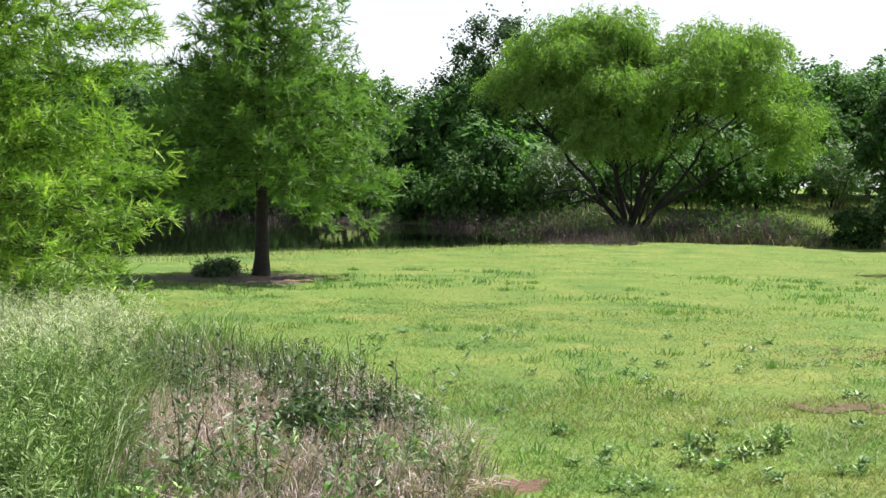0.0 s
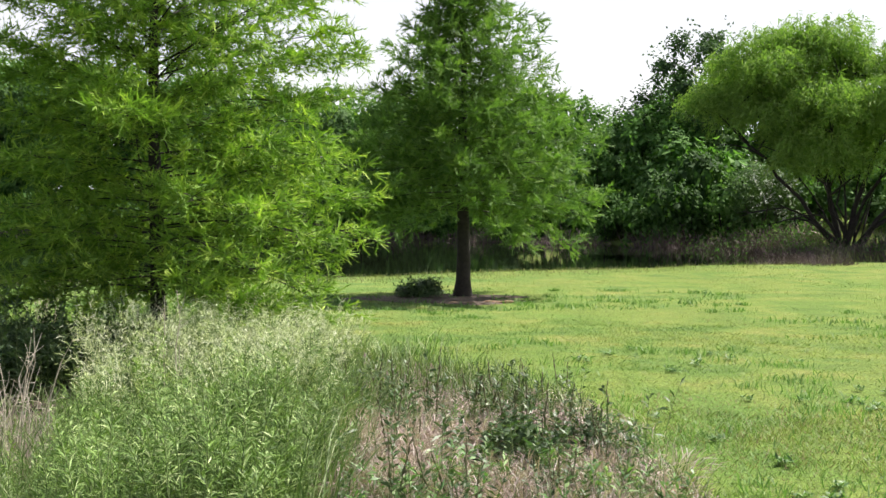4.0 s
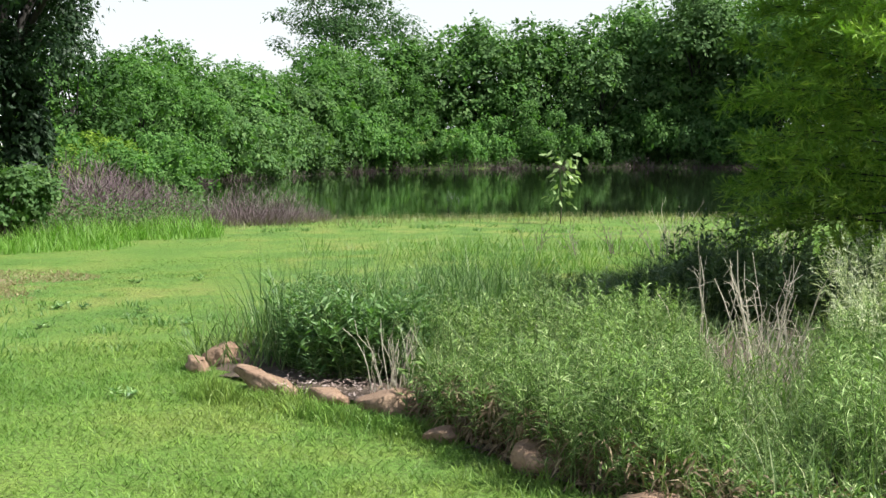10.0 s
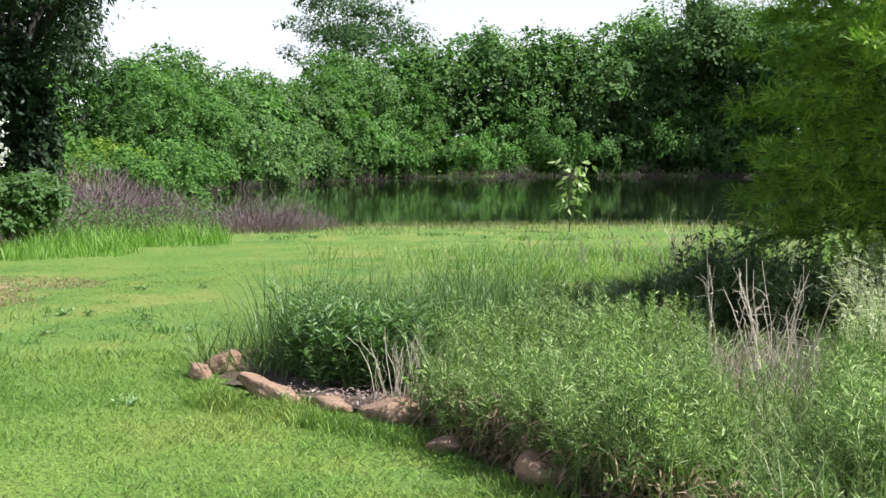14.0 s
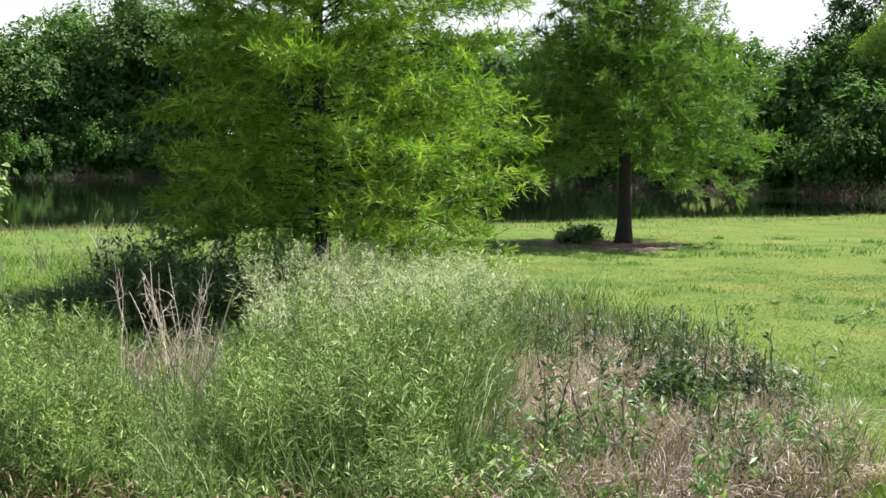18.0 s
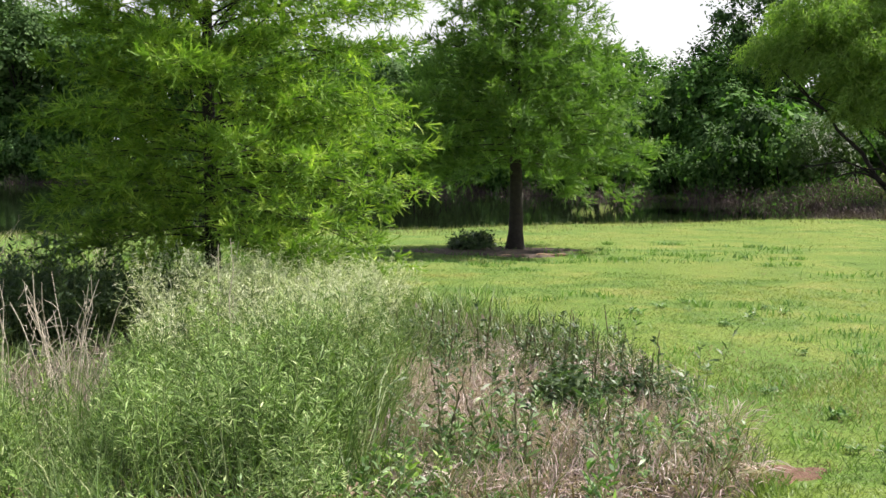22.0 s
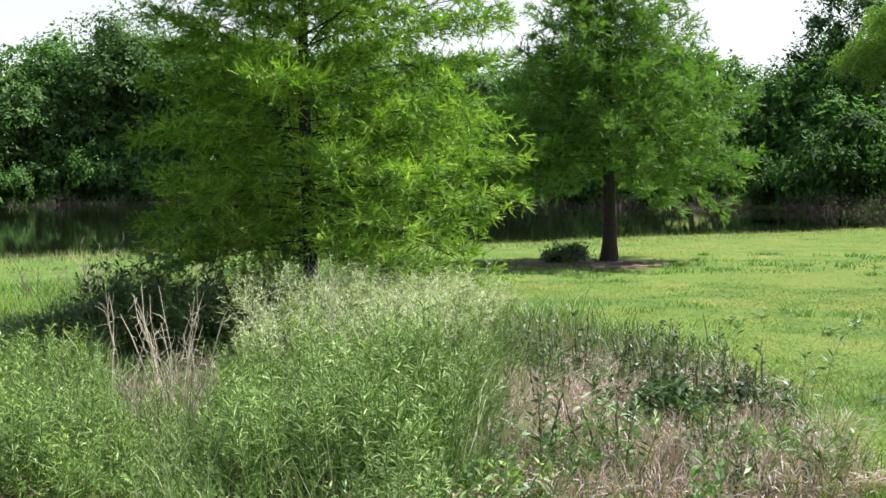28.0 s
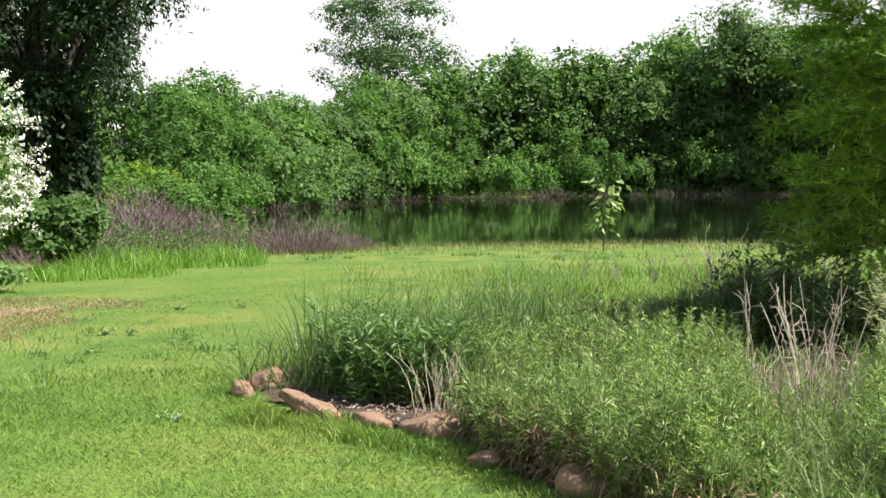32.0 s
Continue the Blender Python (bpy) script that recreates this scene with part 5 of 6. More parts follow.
def scatter(rng, n, zone):
    """n points inside the bed for which zone(x, y, bearing, distance) holds."""
    xs, ys = [], []
    while sum(map(len, xs)) < n:
        x, y = rng.uniform(-7.1, 1.5, 4 * n + 50), rng.uniform(3.8, 13.1, 4 * n + 50)
        ok = inside(BED, x, y) & (y > front(x) + 0.02) & zone(x, y, np.degrees(np.arctan2(-x, y)), np.hypot(x, y))
        xs.append(x[ok])
        ys.append(y[ok])
    return np.concatenate(xs)[:n], np.concatenate(ys)[:n]


def leafy_clump(name, seed, stems, h, spread, per, ll, lw, mat, label, group, low=0.12, bush=1.0):
    """Several leafy stems from one root."""
    rng = np.random.default_rng(seed)
    root = thing(name, pose(0, 0, 0), label, "weed", group)
    sg, lg = Geo(), Geo()
    for _ in range(stems):
        a, q = rng.uniform(0, 6.283), spread * math.sqrt(rng.random())
        b = np.array((math.cos(a) * q, math.sin(a) * q, -0.03))
        hh = h * rng.uniform(0.6, 1.18)
        lean = np.array((math.cos(a), math.sin(a), 0)) * rng.uniform(0, 0.22) * hh + rng.normal(0, 0.04, 3) * (1, 1, 0)
        u = np.linspace(0, 1, 5)
        path = b + UP * (u * hh)[:, None] + lean * (u ** 2)[:, None]
        tube(sg, path, np.linspace(0.004, 0.0015, 5), 3)
        n = int(per * rng.uniform(0.8, 1.2))
        s = low + (1.02 - low) * rng.random(n) ** 0.7
        p = b + UP * (s * hh)[:, None] + lean * (s ** 2)[:, None]
        t = np.arange(n) * 2.4 + rng.uniform(0, 6)
        d = np.stack([np.cos(t), np.sin(t), 0.5 + 0.5 * (s - 0.5) + rng.normal(0, 0.4, n)], 1)
        bent_leaves(lg, p, d, ll * rng.uniform(0.6, 1.25, n) * np.interp(s, (0, 0.6, 1), (0.9, 1.1, 0.55)) * bush, lw * rng.uniform(0.7, 1.2, n), side=np.cross(d, UP + rng.normal(0, 0.4, (n, 3))), droop=0.13)
    tagged(part("stem_tangle", sg, "weed_stem", root), kind="stuff")
    part("foliage", lg, mat, root)
    return root


def strew(variants, xs, ys, rng, s0, s1, swell=None):
    """Stands the variants themselves, then copies of them, at the given points."""
    for i, (x, y) in enumerate(zip(xs, ys)):
        k = rng.uniform(s0, s1) * (1 if swell is None else 1 + swell[i])
        m = pose(x, y, on_ground(x, y, -0.03), rng.uniform(-8, 8), rng.uniform(-8, 8), rng.uniform(0, 360)) @ Matrix.Diagonal((k, k, k * rng.uniform(0.85, 1.15), 1))
        if i < len(variants):
            variants[i].matrix_basis = m
        else:
            copy_at(variants[i % len(variants)], m)


def tussock(seed):
    """A fountain of long grass leaves, coloured dark partly for the cypress shade."""
    rng = np.random.default_rng(seed)
    root = thing("grass_tussock", pose(0, 0, 0), "dense dark green grass tussock, its colour partly standing in for cypress shade", "grass", "dark grass tussocks")
    n = 420
    a, q = rng.uniform(0, 6.283, n), 0.3 * np.sqrt(rng.random(n))
    p = np.stack([np.cos(a) * q, np.sin(a) * q, -0.02 + 0 * a], 1)
    tagged(part("blade_mass", blades(Geo(), p, rng.uniform(0.2, 0.8, n) * rng.uniform(0.6, 1.05), 0.008, rng.uniform(0.05, 1.1, n), rng), "weed_dark", root), kind="stuff")
    return root


def plant_bed():
    rng = np.random.default_rng(201)
    # narrow-leaved weeds filling the front
    v = [leafy_clump("leafy_weed", 210 + i, 10, 0.56, 0.17, 74, 0.088, 0.0056, "weed_leaf", "upright narrow-leaved green weed in the overgrown bed", "narrow-leaved weeds") for i in range(6)]
    x, y = scatter(rng, 240, lambda x, y, az, d: (az > 4.5) & (az < 44) & (d < 7.7) & (x < -0.82) & ~((az > 19.5) & (az < 26) & (d > 6.8)) & (np.hypot(x + 4.5, y - 4.95) > 0.42) & (np.hypot(x + 2.66, y - 6.35) > 0.42) & (vnoise(x, y, 1.5, 61) > -0.45))
    lane = np.exp(-((np.degrees(np.arctan2(-x, y)) - 22.3) / 2.6) ** 2) * (y < 6.3)
    strew(v, x, y, rng, 0.74, 1.08, 0.28 * vnoise(x, y, 1.1, 62) - 0.32 * np.exp(-((y - front(x)) / 0.45) ** 2) - 0.3 * lane)
    # fresh yellow-green stands between them
    v = [leafy_clump("bright_weed", 220 + i, 10, 0.58, 0.17, 64, 0.075, 0.007, "weed_bright", "bushy yellow-green fine-leaved weed in the bed", "yellow-green weeds") for i in range(3)]
    x = np.array((-3.56, -3.4, -3.7, -3.9, -3.3, -2.2, -4.1, -1.9, -3.0, -2.4, -3.6))
    y = np.array((6.4, 6.55, 6.6, 7.2, 5.2, 5.0, 5.6, 6.9, 4.75, 4.5, 5.0))
    strew(v, x, y, rng, 0.75, 1.05)
    # broader, bluish plants at the stone corner
    v = [leafy_clump("broad_weed", 230 + i, 9, 0.52, 0.16, 40, 0.105, 0.017, "weed_blue", "bushy bluish-green weed beside the edging stones", "bluish weeds") for i in range(4)]
    x, y = scatter(rng, 84, lambda x, y, az, d: (az > 40.5) & (d < 8.1) & (y > 4.95 + 0.12 * (x + 6.3)) & (y > 5.15) & (np.hypot(x + 6.1, y - 4.95) > 0.5) & (np.hypot(x + 4.5, y - 4.95) > 0.42))
    strew(v, x, y, rng, 0.7, 1.1)
    # dark leafy weeds with seed spikes in the dry part
    v = []
    for i in range(5):
        c = leafy_clump("dock_weed", 240 + i, 4, 0.46, 0.09, 22, 0.075, 0.02, "weed_dark", "dark weed with brown seed spikes among dry grass", "dark weeds with seed spikes", 0.02)
        r2 = np.random.default_rng(260 + i)
        for k in range(2):
            g = Geo()
            b = np.array((r2.normal(0, 0.07), r2.normal(0, 0.08), 0.1))
            n = 17
            u = np.linspace(0, 1, n)
            ln = r2.uniform(0.2, 0.42)
            lean = r2.normal(0, 0.06, 3) * (1, 1, 0)
            tube(g, b + UP * (u * ln)[:, None] + lean * u[:, None] + r2.normal(0, 0.004, (n, 3)), np.where(u < 0.35, 0.003, np.where(np.arange(n) % 2, 0.012, 0.005) * (1.25 - 0.85 * u) * r2.uniform(0.6, 1.3, n)), 5)
            part("seed_spike", g, "spike", c)
        v.append(c)
    u = rng.random(20)
    x = np.interp(u, (0, 0.4, 0.75, 1), (-1.1, -0.3, 0.45, 1.0)) + rng.normal(0, 0.14, 20)
    y = np.interp(u, (0, 0.4, 0.75, 1), (8.7, 7.8, 7.25, 6.75)) + rng.normal(0, 0.2, 20)
    x2, y2 = scatter(rng, 24, lambda x, y, az, d: (x > -0.8) & (y > 5.3) & (y < 8.8))
    strew(v, list(x) + list(x2), list(y) + list(y2), rng, 0.6, 1.0)
    v = [leafy_clump("dark_weed", 270 + i, 7, 0.36, 0.15, 18, 0.08, 0.032, "weed_dark", "low dark broad-leaved weed among dry grass", "dark broad-leaved weeds", 0.02) for i in range(3)]
    strew(v, rng.normal(0.38, 0.25, 17), rng.normal(6.7, 0.2, 17), rng, 0.6, 1.0)
    # pale broad-leaved plants where the green weeds end
    v = [leafy_clump("pale_weed", 265 + i, 4, 0.34, 0.07, 12, 0.12, 0.045, "weed_bright", "pale green broad-leaved weed at the bed's front edge", "pale broad-leaved weeds", 0.05) for i in range(2)]
    strew(v, (-0.42, -0.3, -0.55, 0.9, 0.75), (4.95, 5.1, 5.15, 6.0, 5.85), rng, 0.45, 0.65)
    # pocket left of the cypress: dark leaf colour deepens the shade it casts
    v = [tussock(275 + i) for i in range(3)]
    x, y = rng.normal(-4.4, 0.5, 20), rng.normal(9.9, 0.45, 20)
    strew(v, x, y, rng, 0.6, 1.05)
    v = [leafy_clump("shade_weed", 276 + i, 7, 0.72, 0.2, 28, 0.1, 0.022, "weed_dark", "leafy weed with cypress shade put into its dark leaf colour", "weeds in the cypress shade", 0.05) for i in range(3)]
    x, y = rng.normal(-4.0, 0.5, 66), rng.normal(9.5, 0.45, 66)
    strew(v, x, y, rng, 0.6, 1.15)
    # three slim stems standing free at the edge
    v = [leafy_clump("slim_weed", 280 + i, 1, 0.62, 0.01, 12, 0.11, 0.02, "weed_dark", "slim single-stemmed weed above the dry grass", "slim weeds", 0.55) for i in range(3)]
    strew(v, (1.05, 1.12, 1.2, -0.35, 0.1, -0.6, -0.5, 0.3, -0.1, 0.75), (6.5, 6.62, 6.72, 5.2, 5.5, 5.9, 5.5, 6.2, 6.0, 7.2), rng, 0.75, 0.95)
    # bright low weeds along the front edge
    v = [leafy_clump("low_weed", 290 + i, 6, 0.26, 0.1, 14, 0.09, 0.017, "weed_blue", "low green weed at the bed's edge", "low weeds", 0.05) for i in range(3)]
    x, y = scatter(rng, 74, lambda x, y, az, d: (x > -1.0) & (y < 7.8) & (vnoise(x, y, 1.8, 71) > -0.35))
    strew(v, x, y, rng, 0.5, 1.15)
    # a lower row of the narrow-leaved kind right behind the stones
    v = [leafy_clump("front_weed", 295 + i, 7, 0.3, 0.13, 26, 0.09, 0.011, "weed_leaf", "short narrow-leaved weed along the bed's front edge", "front edge weeds", 0.05) for i in range(4)]
    x = np.concatenate([rng.uniform(-4.05, -3.75, 5), rng.uniform(-3.7, -2.8, 9), rng.uniform(-2.7, -0.6, 46)])
    strew(v, x, front(x) + rng.uniform(0.08, 0.3, len(x)), rng, 0.6, 1.15)


plant_bed()


def bed_grass():
    rng = np.random.default_rng(301)
    g = Geo()
    x, y = scatter(rng, 19000, lambda x, y, az, d: (x < 0.35) & (d > 6.4) & ((x < -0.9) | (d > 9.8)) & ((az < 41) | (d > 7.6)))
    az, d = np.degrees(np.arctan2(-x, y)), np.hypot(x, y)
    patchy = (0.72 + 0.5 * vnoise(x, y, 1.6, 31) + 0.3 * vnoise(x, y, 4.0, 32)) * np.where((az > 17) & (az < 33) & (d > 7), 0.7, 1.0) * np.where((az > 19.5) & (az < 26) & (d > 6.8) & (d < 9.6), 0.5, 1.0) * np.interp(d, (9, 12.5), (1, 0.55))
    keep = (rng.random(len(x)) < 0.8 + 0.5 * vnoise(x, y, 2.1, 30)) & (np.hypot(x + 2.66, y - 6.35) > 0.35) & ((np.hypot((x + 4.15) / 1.0, (y - 9.9) / 0.9) > 1) | (rng.random(len(x)) < 0.3))
    x, y, patchy = x[keep], y[keep], np.clip(patchy[keep], 0.25, 1.2)
    blades(g, np.stack([x, y, height_at(x, y) + 0.02], 1), rng.uniform(0.25, 0.75, len(x)) * patchy, 0.009, rng.uniform(0.1, 1.0, len(x)), rng)
    x, y = scatter(rng, 3200, lambda x, y, az, d: (d <= 6.8) & (az > 2) & (x < -0.7) & (az < 41) & (np.hypot(x + 2.66, y - 6.35) > 0.35))
    blades(g, np.stack([x, y, height_at(x, y) + 0.02], 1), rng.uniform(0.2, 0.62, len(x)), 0.006, rng.uniform(0.1, 0.7, len(x)), rng)
    q = Geo()
    x, y = scatter(rng, 1500, lambda x, y, az, d: (az > 34) & (az < 48.5) & (d > 7.2) & (d < 9.6) & (vnoise(x, y, 1.4, 63) > -0.15))
    blades(q, np.stack([x, y, height_at(x, y) + 0.02], 1), rng.uniform(0.35, 0.9, len(x)), 0.0065, rng.uniform(0.05, 0.5, len(x)), rng)
    sheet("reed_grass", q, "weed_blue", "upright bluish reed-like grass behind the corner weeds", "grass", "stuff")
    # a stand of tall thin grass where the weeds meet the dry mat
    x, y = scatter(rng, 1500, lambda x, y, az, d: (np.abs(x + 1.0 + 0.25 * vnoise(y, 0 * y, 1.3, 66)) < 0.42) & (y > 4.9) & (y < 8.2))
    blades(g, np.stack([x, y, height_at(x, y) + 0.02], 1), rng.uniform(0.2, 0.75, len(x)), 0.0062, rng.uniform(0.1, 1.1, len(x)), rng)
    sheet("tall_grass", g, "tall_grass", "tall uncut grass filling the weed bed", "grass", "stuff")
    # seed heads nodding over the middle
    s, h = Geo(), Geo()
    x, y = scatter(rng, 1250, lambda x, y, az, d: (az > 1) & (az < 23) & (d > 7.0) & (d < 10.6) & (x < -0.95) & ~((az > 19) & (d > 6.8)) & (vnoise(x, y, 1.2, 38) > -0.25 + 0.05 * np.abs(az - 13)))
    for q, w, top in zip(x, y, rng.uniform(0.5, 0.95, len(x)) * (0.95 + 0.25 * vnoise(x, y, 1.6, 64))):
        a = rng.uniform(0, 6.283)
        o = np.array((math.cos(a), math.sin(a), 0))
        u = np.linspace(0, 1, 5)
        p = np.array((q, w, on_ground(q, w, 0))) + UP * (top * (u - 0.12 * u ** 3))[:, None] + o * (0.2 * u ** 2.5)[:, None]
        tube(s, p, np.linspace(0.0022, 0.001, 5), 3)
        n = 16
        k = rng.uniform(0.68, 1.0, n)
        c = np.stack([np.interp(k, u, p[:, i]) for i in range(3)], 1) + rng.normal(0, 0.012, (n, 3))
        leaves(h, c, o * 0.55 + UP * rng.uniform(-0.5, 0.9, (n, 1)) + rng.normal(0, 0.35, (n, 3)), rng.uniform(0.03, 0.075, n), 0.0055, rng=rng)
    sheet("seed_grass_stems", s, "tall_grass", "thin stems of seeding grass in the bed", "grass", "stuff")
    sheet("seed_heads", h, "seed", "pale nodding grass seed heads", "grass", "stuff")
    # dry pinkish grass in the corner: leaning wisps in loose stands over a low mat
    g = Geo()
    for cx, cy, sx, sy, n in ((-0.5, 7.0, 0.3, 0.24, 3400), (-0.72, 7.45, 0.2, 0.2, 1500), (0.0, 5.75, 0.3, 0.16, 2800), (-0.42, 5.85, 0.2, 0.22, 1500), (0.45, 7.2, 0.34, 0.14, 2200),
                              (0.62, 5.95, 0.25, 0.22, 1300), (0.85, 6.35, 0.2, 0.2, 900), (-0.3, 6.3, 0.22, 0.2, 1500), (-0.15, 5.1, 0.35, 0.16, 1300), (0.7, 5.4, 0.3, 0.16, 900)):
        hubs = np.stack([rng.normal(cx, sx, n // 28), rng.normal(cy, sy, n // 28)], 1)
        k = rng.integers(0, len(hubs), n)
        x, y = hubs[k, 0] + rng.normal(0, 0.055, n), hubs[k, 1] + rng.normal(0, 0.055, n)
        lean = rng.uniform(-1, 1, (len(hubs), 2))[k]
        d = np.stack([lean[:, 0] + rng.normal(0, 0.5, n), lean[:, 1] + rng.normal(0, 0.5, n), rng.uniform(0.5, 2.6, n)], 1)
        p = np.stack([x, y, height_at(x, y) + 0.03 + 0.1 * rng.random(n)], 1)
        bent_leaves(g, p, d, rng.uniform(0.07, 0.25, n), rng.uniform(0.0035, 0.0075, n), rng.normal(0, 1, d.shape), 0.3)
    x, y = scatter(rng, 5200, lambda x, y, az, d: (x > -1.05) & (y < 9.0) & (vnoise(x, y, 1.6, 72) > -0.25))
    d = rng.normal(0, 1, (len(x), 3)) * (1, 1, 0.5) + UP * 0.4
    bent_leaves(g, np.stack([x, y, height_at(x, y) + 0.05 + 0.06 * rng.random(len(x))], 1), d, rng.uniform(0.05, 0.17, len(x)), 0.007, rng.normal(0, 1, d.shape), 0.35)
    sheet("dry_pink_grass", g, "pink_grass", "matted dry pinkish-tan grass in the bed", "grass", "stuff")
    g = Geo()
    x, y = scatter(rng, 3400, lambda x, y, az, d: (x > -0.9) & (y < 10.5) & (vnoise(x, y, 1.4, 39) > -0.15))
    blades(g, np.stack([x, y, height_at(x, y) + 0.02], 1), rng.uniform(0.08, 0.34, len(x)), 0.006, rng.uniform(0.2, 0.9, len(x)), rng)
    sheet("mixed_grass", g, "tall_grass", "green grass growing through the dry mat", "grass", "stuff")
    # withered brown leaves hanging low along the front
    x = rng.uniform(-4.0, -0.5, 4600)
    y = front(x) + rng.uniform(-0.02, 0.3, len(x))
    hx = np.concatenate([rng.normal(-3.4, 0.3, 1500), rng.uniform(-1.0, 1.2, 500)])
    x, y = np.concatenate([x, hx]), np.concatenate([y, front(hx) + np.abs(rng.normal(0, 0.2, len(hx)))])
    d = rng.normal(0, 1, (len(x), 3)) * (1, 1, 0.7)
    sheet("withered_leaves", bent_leaves(Geo(), np.stack([x, y, height_at(x, y) + 0.03 + 0.24 * rng.random(len(x)) ** 2], 1), d, rng.uniform(0.05, 0.13, len(x)), 0.012, rng.normal(0, 1, d.shape), 0.5), "withered", "withered brown leaves low along the bed's front", "litter", "stuff")
    # dead leaves and chips on the soil at the stones
    x, y = scatter(rng, 4200, lambda x, y, az, d: (d < 7.4) & (az > 15) & ((np.hypot(x + 4.75, y - 4.95) < 0.5) | (y > front(x) + 0.3)))
    p = np.stack([x, y, height_at(x, y) + 0.06 + 0.02 * rng.random(len(x))], 1)
    d = rng.normal(0, 1, (len(x), 3)) * (1, 1, 0.25)
    sheet("leaf_litter", leaves(Geo(), p, d, rng.uniform(0.02, 0.055, len(x)), rng.uniform(0.008, 0.02, len(x)), side=np.cross(d, UP + rng.normal(0, 0.3, (len(x), 3)))), "litter", "dry leaf litter and wood chips at the stones", "litter", "stuff")


bed_grass()


def edge_fringe():
    """Longer grass that the mower leaves along the stones."""
    rng = np.random.default_rng(331)
    x = np.concatenate([rng.uniform(-6.4, 1.4, 7000), rng.uniform(-6.3, -3.4, 3200)])
    y = front(x) + rng.normal(-0.1, 0.09, len(x)) + 0.1 * vnoise(x, 0 * x, 2.0, 41)
    tall = 0.6 + 0.9 * np.clip(vnoise(x, y, 2.3, 42), -0.3, 1)
    g = blades(Geo(), np.stack([x, y, height_at(x, y) - 0.01], 1), rng.uniform(0.06, 0.17, len(x)) * tall, 0.006, rng.uniform(0.2, 0.9, len(x)), rng)
    sheet("edge_grass", g, "lawn_blade", "longer grass left along the edging stones", "grass", "stuff")


edge_fringe()


def dead_clump(x, y, n, h, fan, seed, label, mat="dead", w=0.0055, twigs=4):
    rng = np.random.default_rng(seed)
    root = thing("dead_stalks", put(x, y, 1.0, 0, -0.02), label, "dead plant", "dead stalks")
    for _ in range(n):
        g = Geo()
        a = rng.uniform(0, 6.283)
        o = np.array((math.cos(a), math.sin(a), 0))
        hh = h * rng.uniform(0.55, 1.1)
        u = np.linspace(0, 1, 6)
        p = o * 0.06 + rng.normal(0, 0.045, 3) * (1, 1, 0) + UP * (u * hh)[:, None] + o * (fan * rng.uniform(0.1, 1.5) * hh * u ** 1.4)[:, None] + rng.normal(0, 0.016, (6, 3)) * u[:, None]
        tube(g, p, np.linspace(w, w * 0.4, 6) * rng.uniform(0.6, 1.15), 4)
        stalk = part("stalk", g, mat, root)
        for k in range(twigs):
            t = rng.uniform(0.45, 0.98)
            s = np.array([np.interp(t, u, p[:, c]) for c in range(3)])
            e = s + rng.normal(0, 0.06, 3) + UP * rng.uniform(0.02, 0.13)
            part("twig", tube(Geo(), np.stack([s, (s + e) / 2 + 0.008, e]), (w * 0.4, w * 0.3, w * 0.2), 3), mat, stalk)


dead_clump(-2.68, 6.42, 24, 0.8, 0.3, 401, "clump of tall pale dead stalks in the bed", "dead", 0.0058)
dead_clump(-2.5, 6.15, 16, 0.5, 0.5, 402, "small clump of bent pale dead stalks", "dead", 0.004)
dead_clump(-2.75, 6.2, 14, 0.42, 0.6, 407, "low mat of broken pale dead stalks", "dead", 0.004)
dead_clump(-3.3, 6.9, 5, 0.8, 0.3, 408, "few single pale dead stalks in the grass")
dead_clump(-2.0, 7.4, 3, 0.95, 0.1, 403, "few single pale dead stalks in the grass")
dead_clump(-4.42, 4.98, 34, 0.46, 0.26, 404, "pale dried blades beside the edging stone", "dead", 0.0042, 0)
dead_clump(-5.6, 14.3, 20, 0.7, 0.35, 405, "dry brown stalks near the shore")
dead_clump(-7.4, 14.8, 16, 0.7, 0.35, 406, "dry brown stalks near the shore")

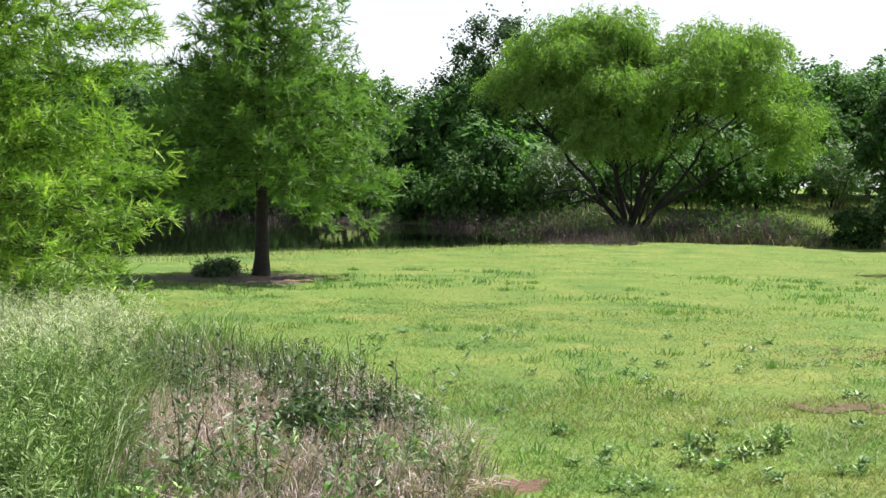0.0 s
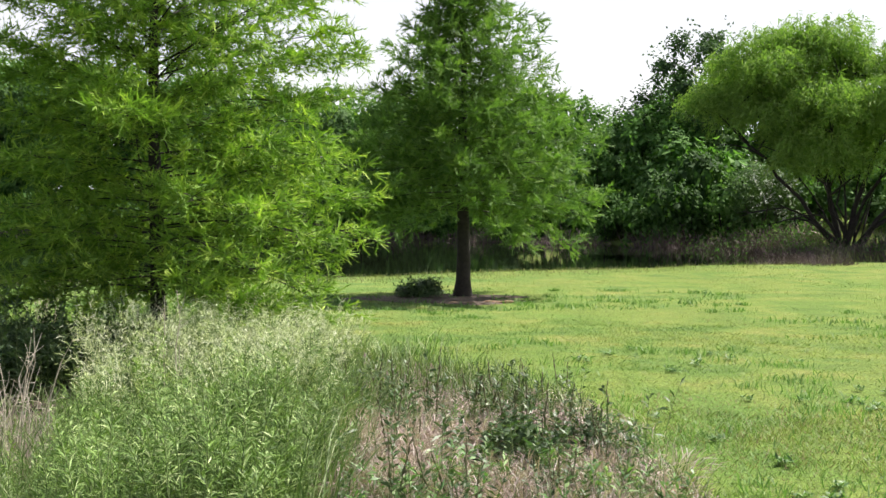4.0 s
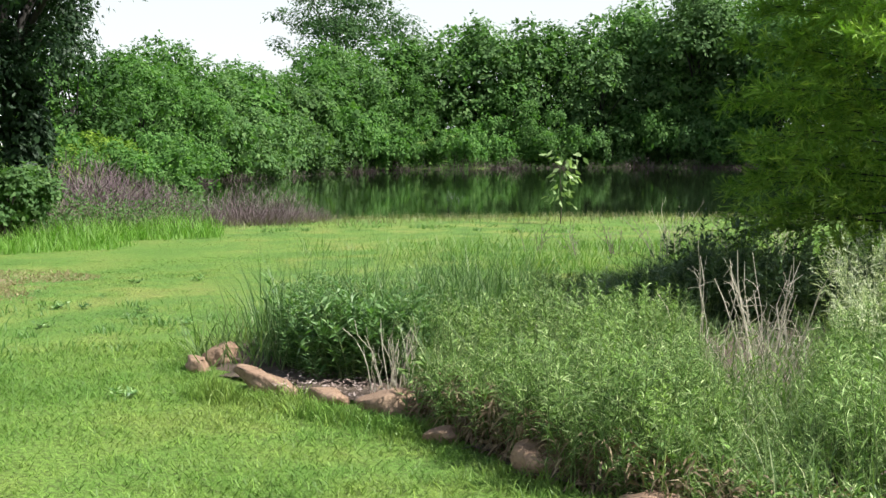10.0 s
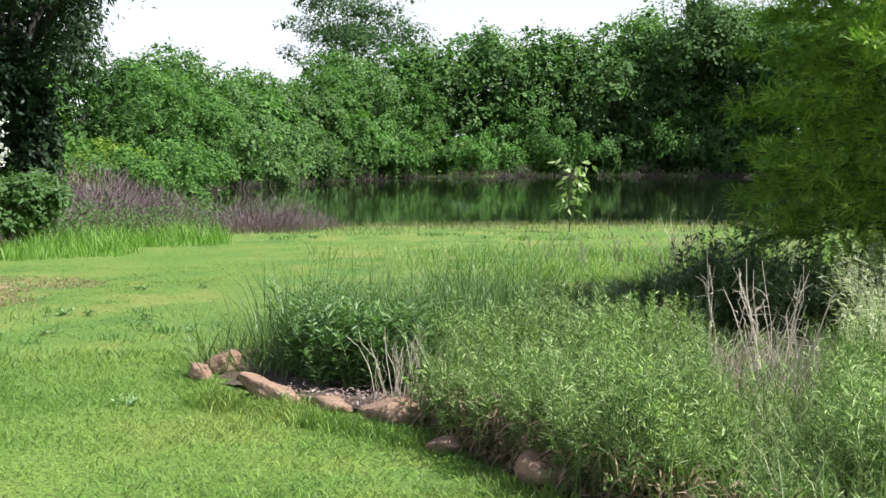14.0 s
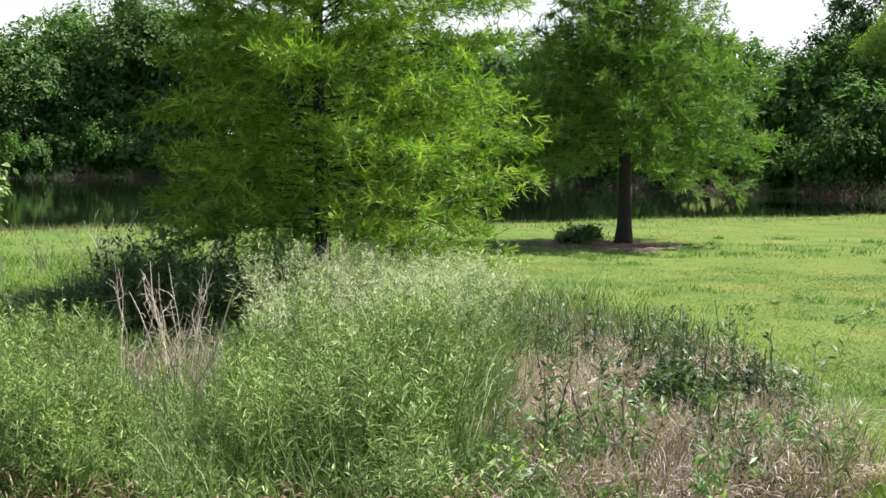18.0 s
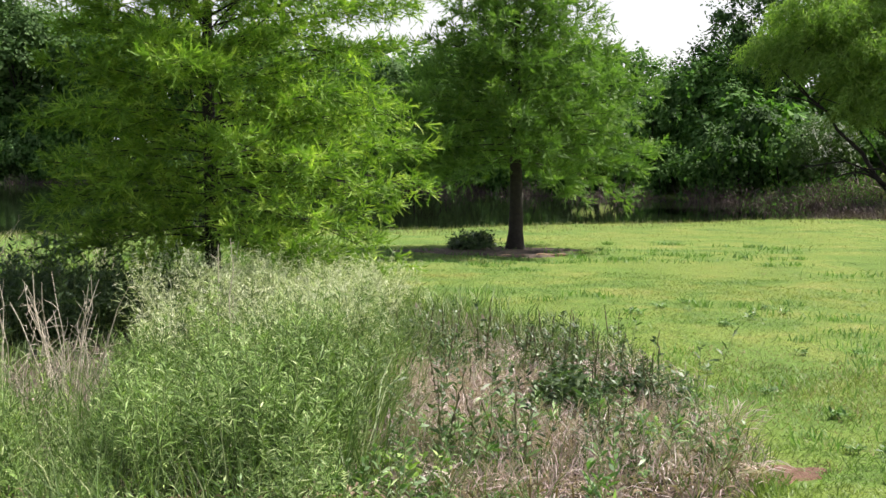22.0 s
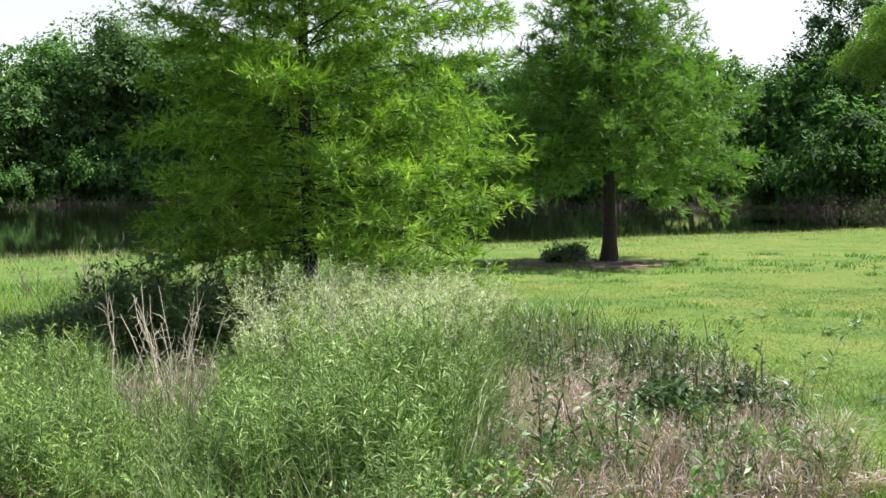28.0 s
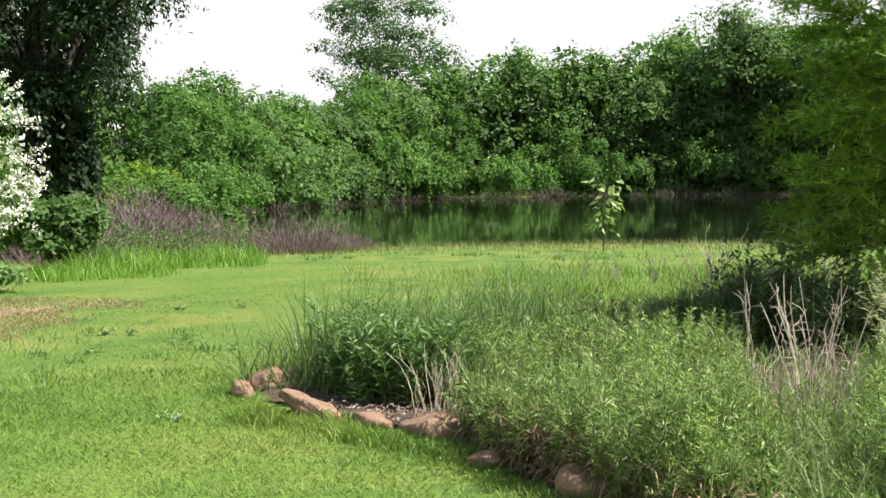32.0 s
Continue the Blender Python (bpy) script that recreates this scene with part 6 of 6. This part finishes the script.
for q, (az, d, n, h) in enumerate(((29.5, 16.4, 9, 0.5), (27.2, 16.0, 11, 0.62), (25.2, 16.8, 10, 0.55), (31.4, 15.6, 8, 0.45), (23.4, 15.4, 9, 0.55), (33.6, 16.6, 7, 0.42))):
    x, y = -d * math.sin(radians(az)), d * math.cos(radians(az))
    dead_clump(x, y, n, h, 0.7, 420 + q, "thin brown dry weed stalks in the rough grass by the shore", "brush", 0.0055)


def back_grass():
    """Unmown strip behind the bed, towards the shore."""
    rng = np.random.default_rng(311)
    x, y = sector(rng, 24000, 11.0, 19, 8, 46)
    ok = (y > 11.2 + 0.5 * vnoise(x, y, 0.7, 35)) & ~inside(BED, x, y) & (rng.random(len(x)) < 0.6 - 0.08 * np.clip(np.degrees(np.arctan2(-x, y)) - 35, 0, 9) + 0.5 * vnoise(x, y, 0.5, 36))
    x, y = x[ok], y[ok]
    g = blades(Geo(), np.stack([x, y, height_at(x, y) - 0.01], 1), rng.uniform(0.08, 0.34, len(x)) * (0.75 + 0.6 * vnoise(x, y, 0.8, 65)), 0.011, rng.uniform(0.2, 1.0, len(x)), rng)
    sheet("rough_grass", g, "rough_blade", "rough half-tall grass behind the bed", "grass", "stuff")


back_grass()


def lawn_weeds():
    rng = np.random.default_rng(321)
    v = [leafy_clump("lawn_weed", 330 + i, 6, 0.045, 0.08, 8, 0.07, 0.02, "weed_blue", "low broad-leaved weed in the lawn", "lawn weeds", 0.02) for i in range(4)]
    big = [leafy_clump("dock_rosette", 340 + i, 9, 0.12, 0.12, 9, 0.1, 0.026, "weed_leaf", "dark broad-leaved dock rosette in the lawn", "dock rosettes", 0.02) for i in range(2)]
    strew(big, (3.0, 3.2, 2.8, 3.4, 2.6), (6.2, 6.35, 6.4, 6.55, 6.1), rng, 0.5, 0.8)
    xs, ys = [2.04, 2.15, 1.95, 2.85, 3.0, 1.9, 2.8], [5.46, 5.55, 5.6, 6.75, 6.35, 6.2, 9.25]
    x, y = sector(rng, 60, 5.6, 13, -40, -5)
    ok = ~inside(BED, x, y)
    xs, ys = xs + list(x[ok]), ys + list(y[ok])
    x, y = sector(rng, 26, 5.5, 14, 42, 66)
    ok = ~inside(BED, x, y)
    strew(v, xs + list(x[ok]), ys + list(y[ok]), rng, 0.5, 1.1)


lawn_weeds()
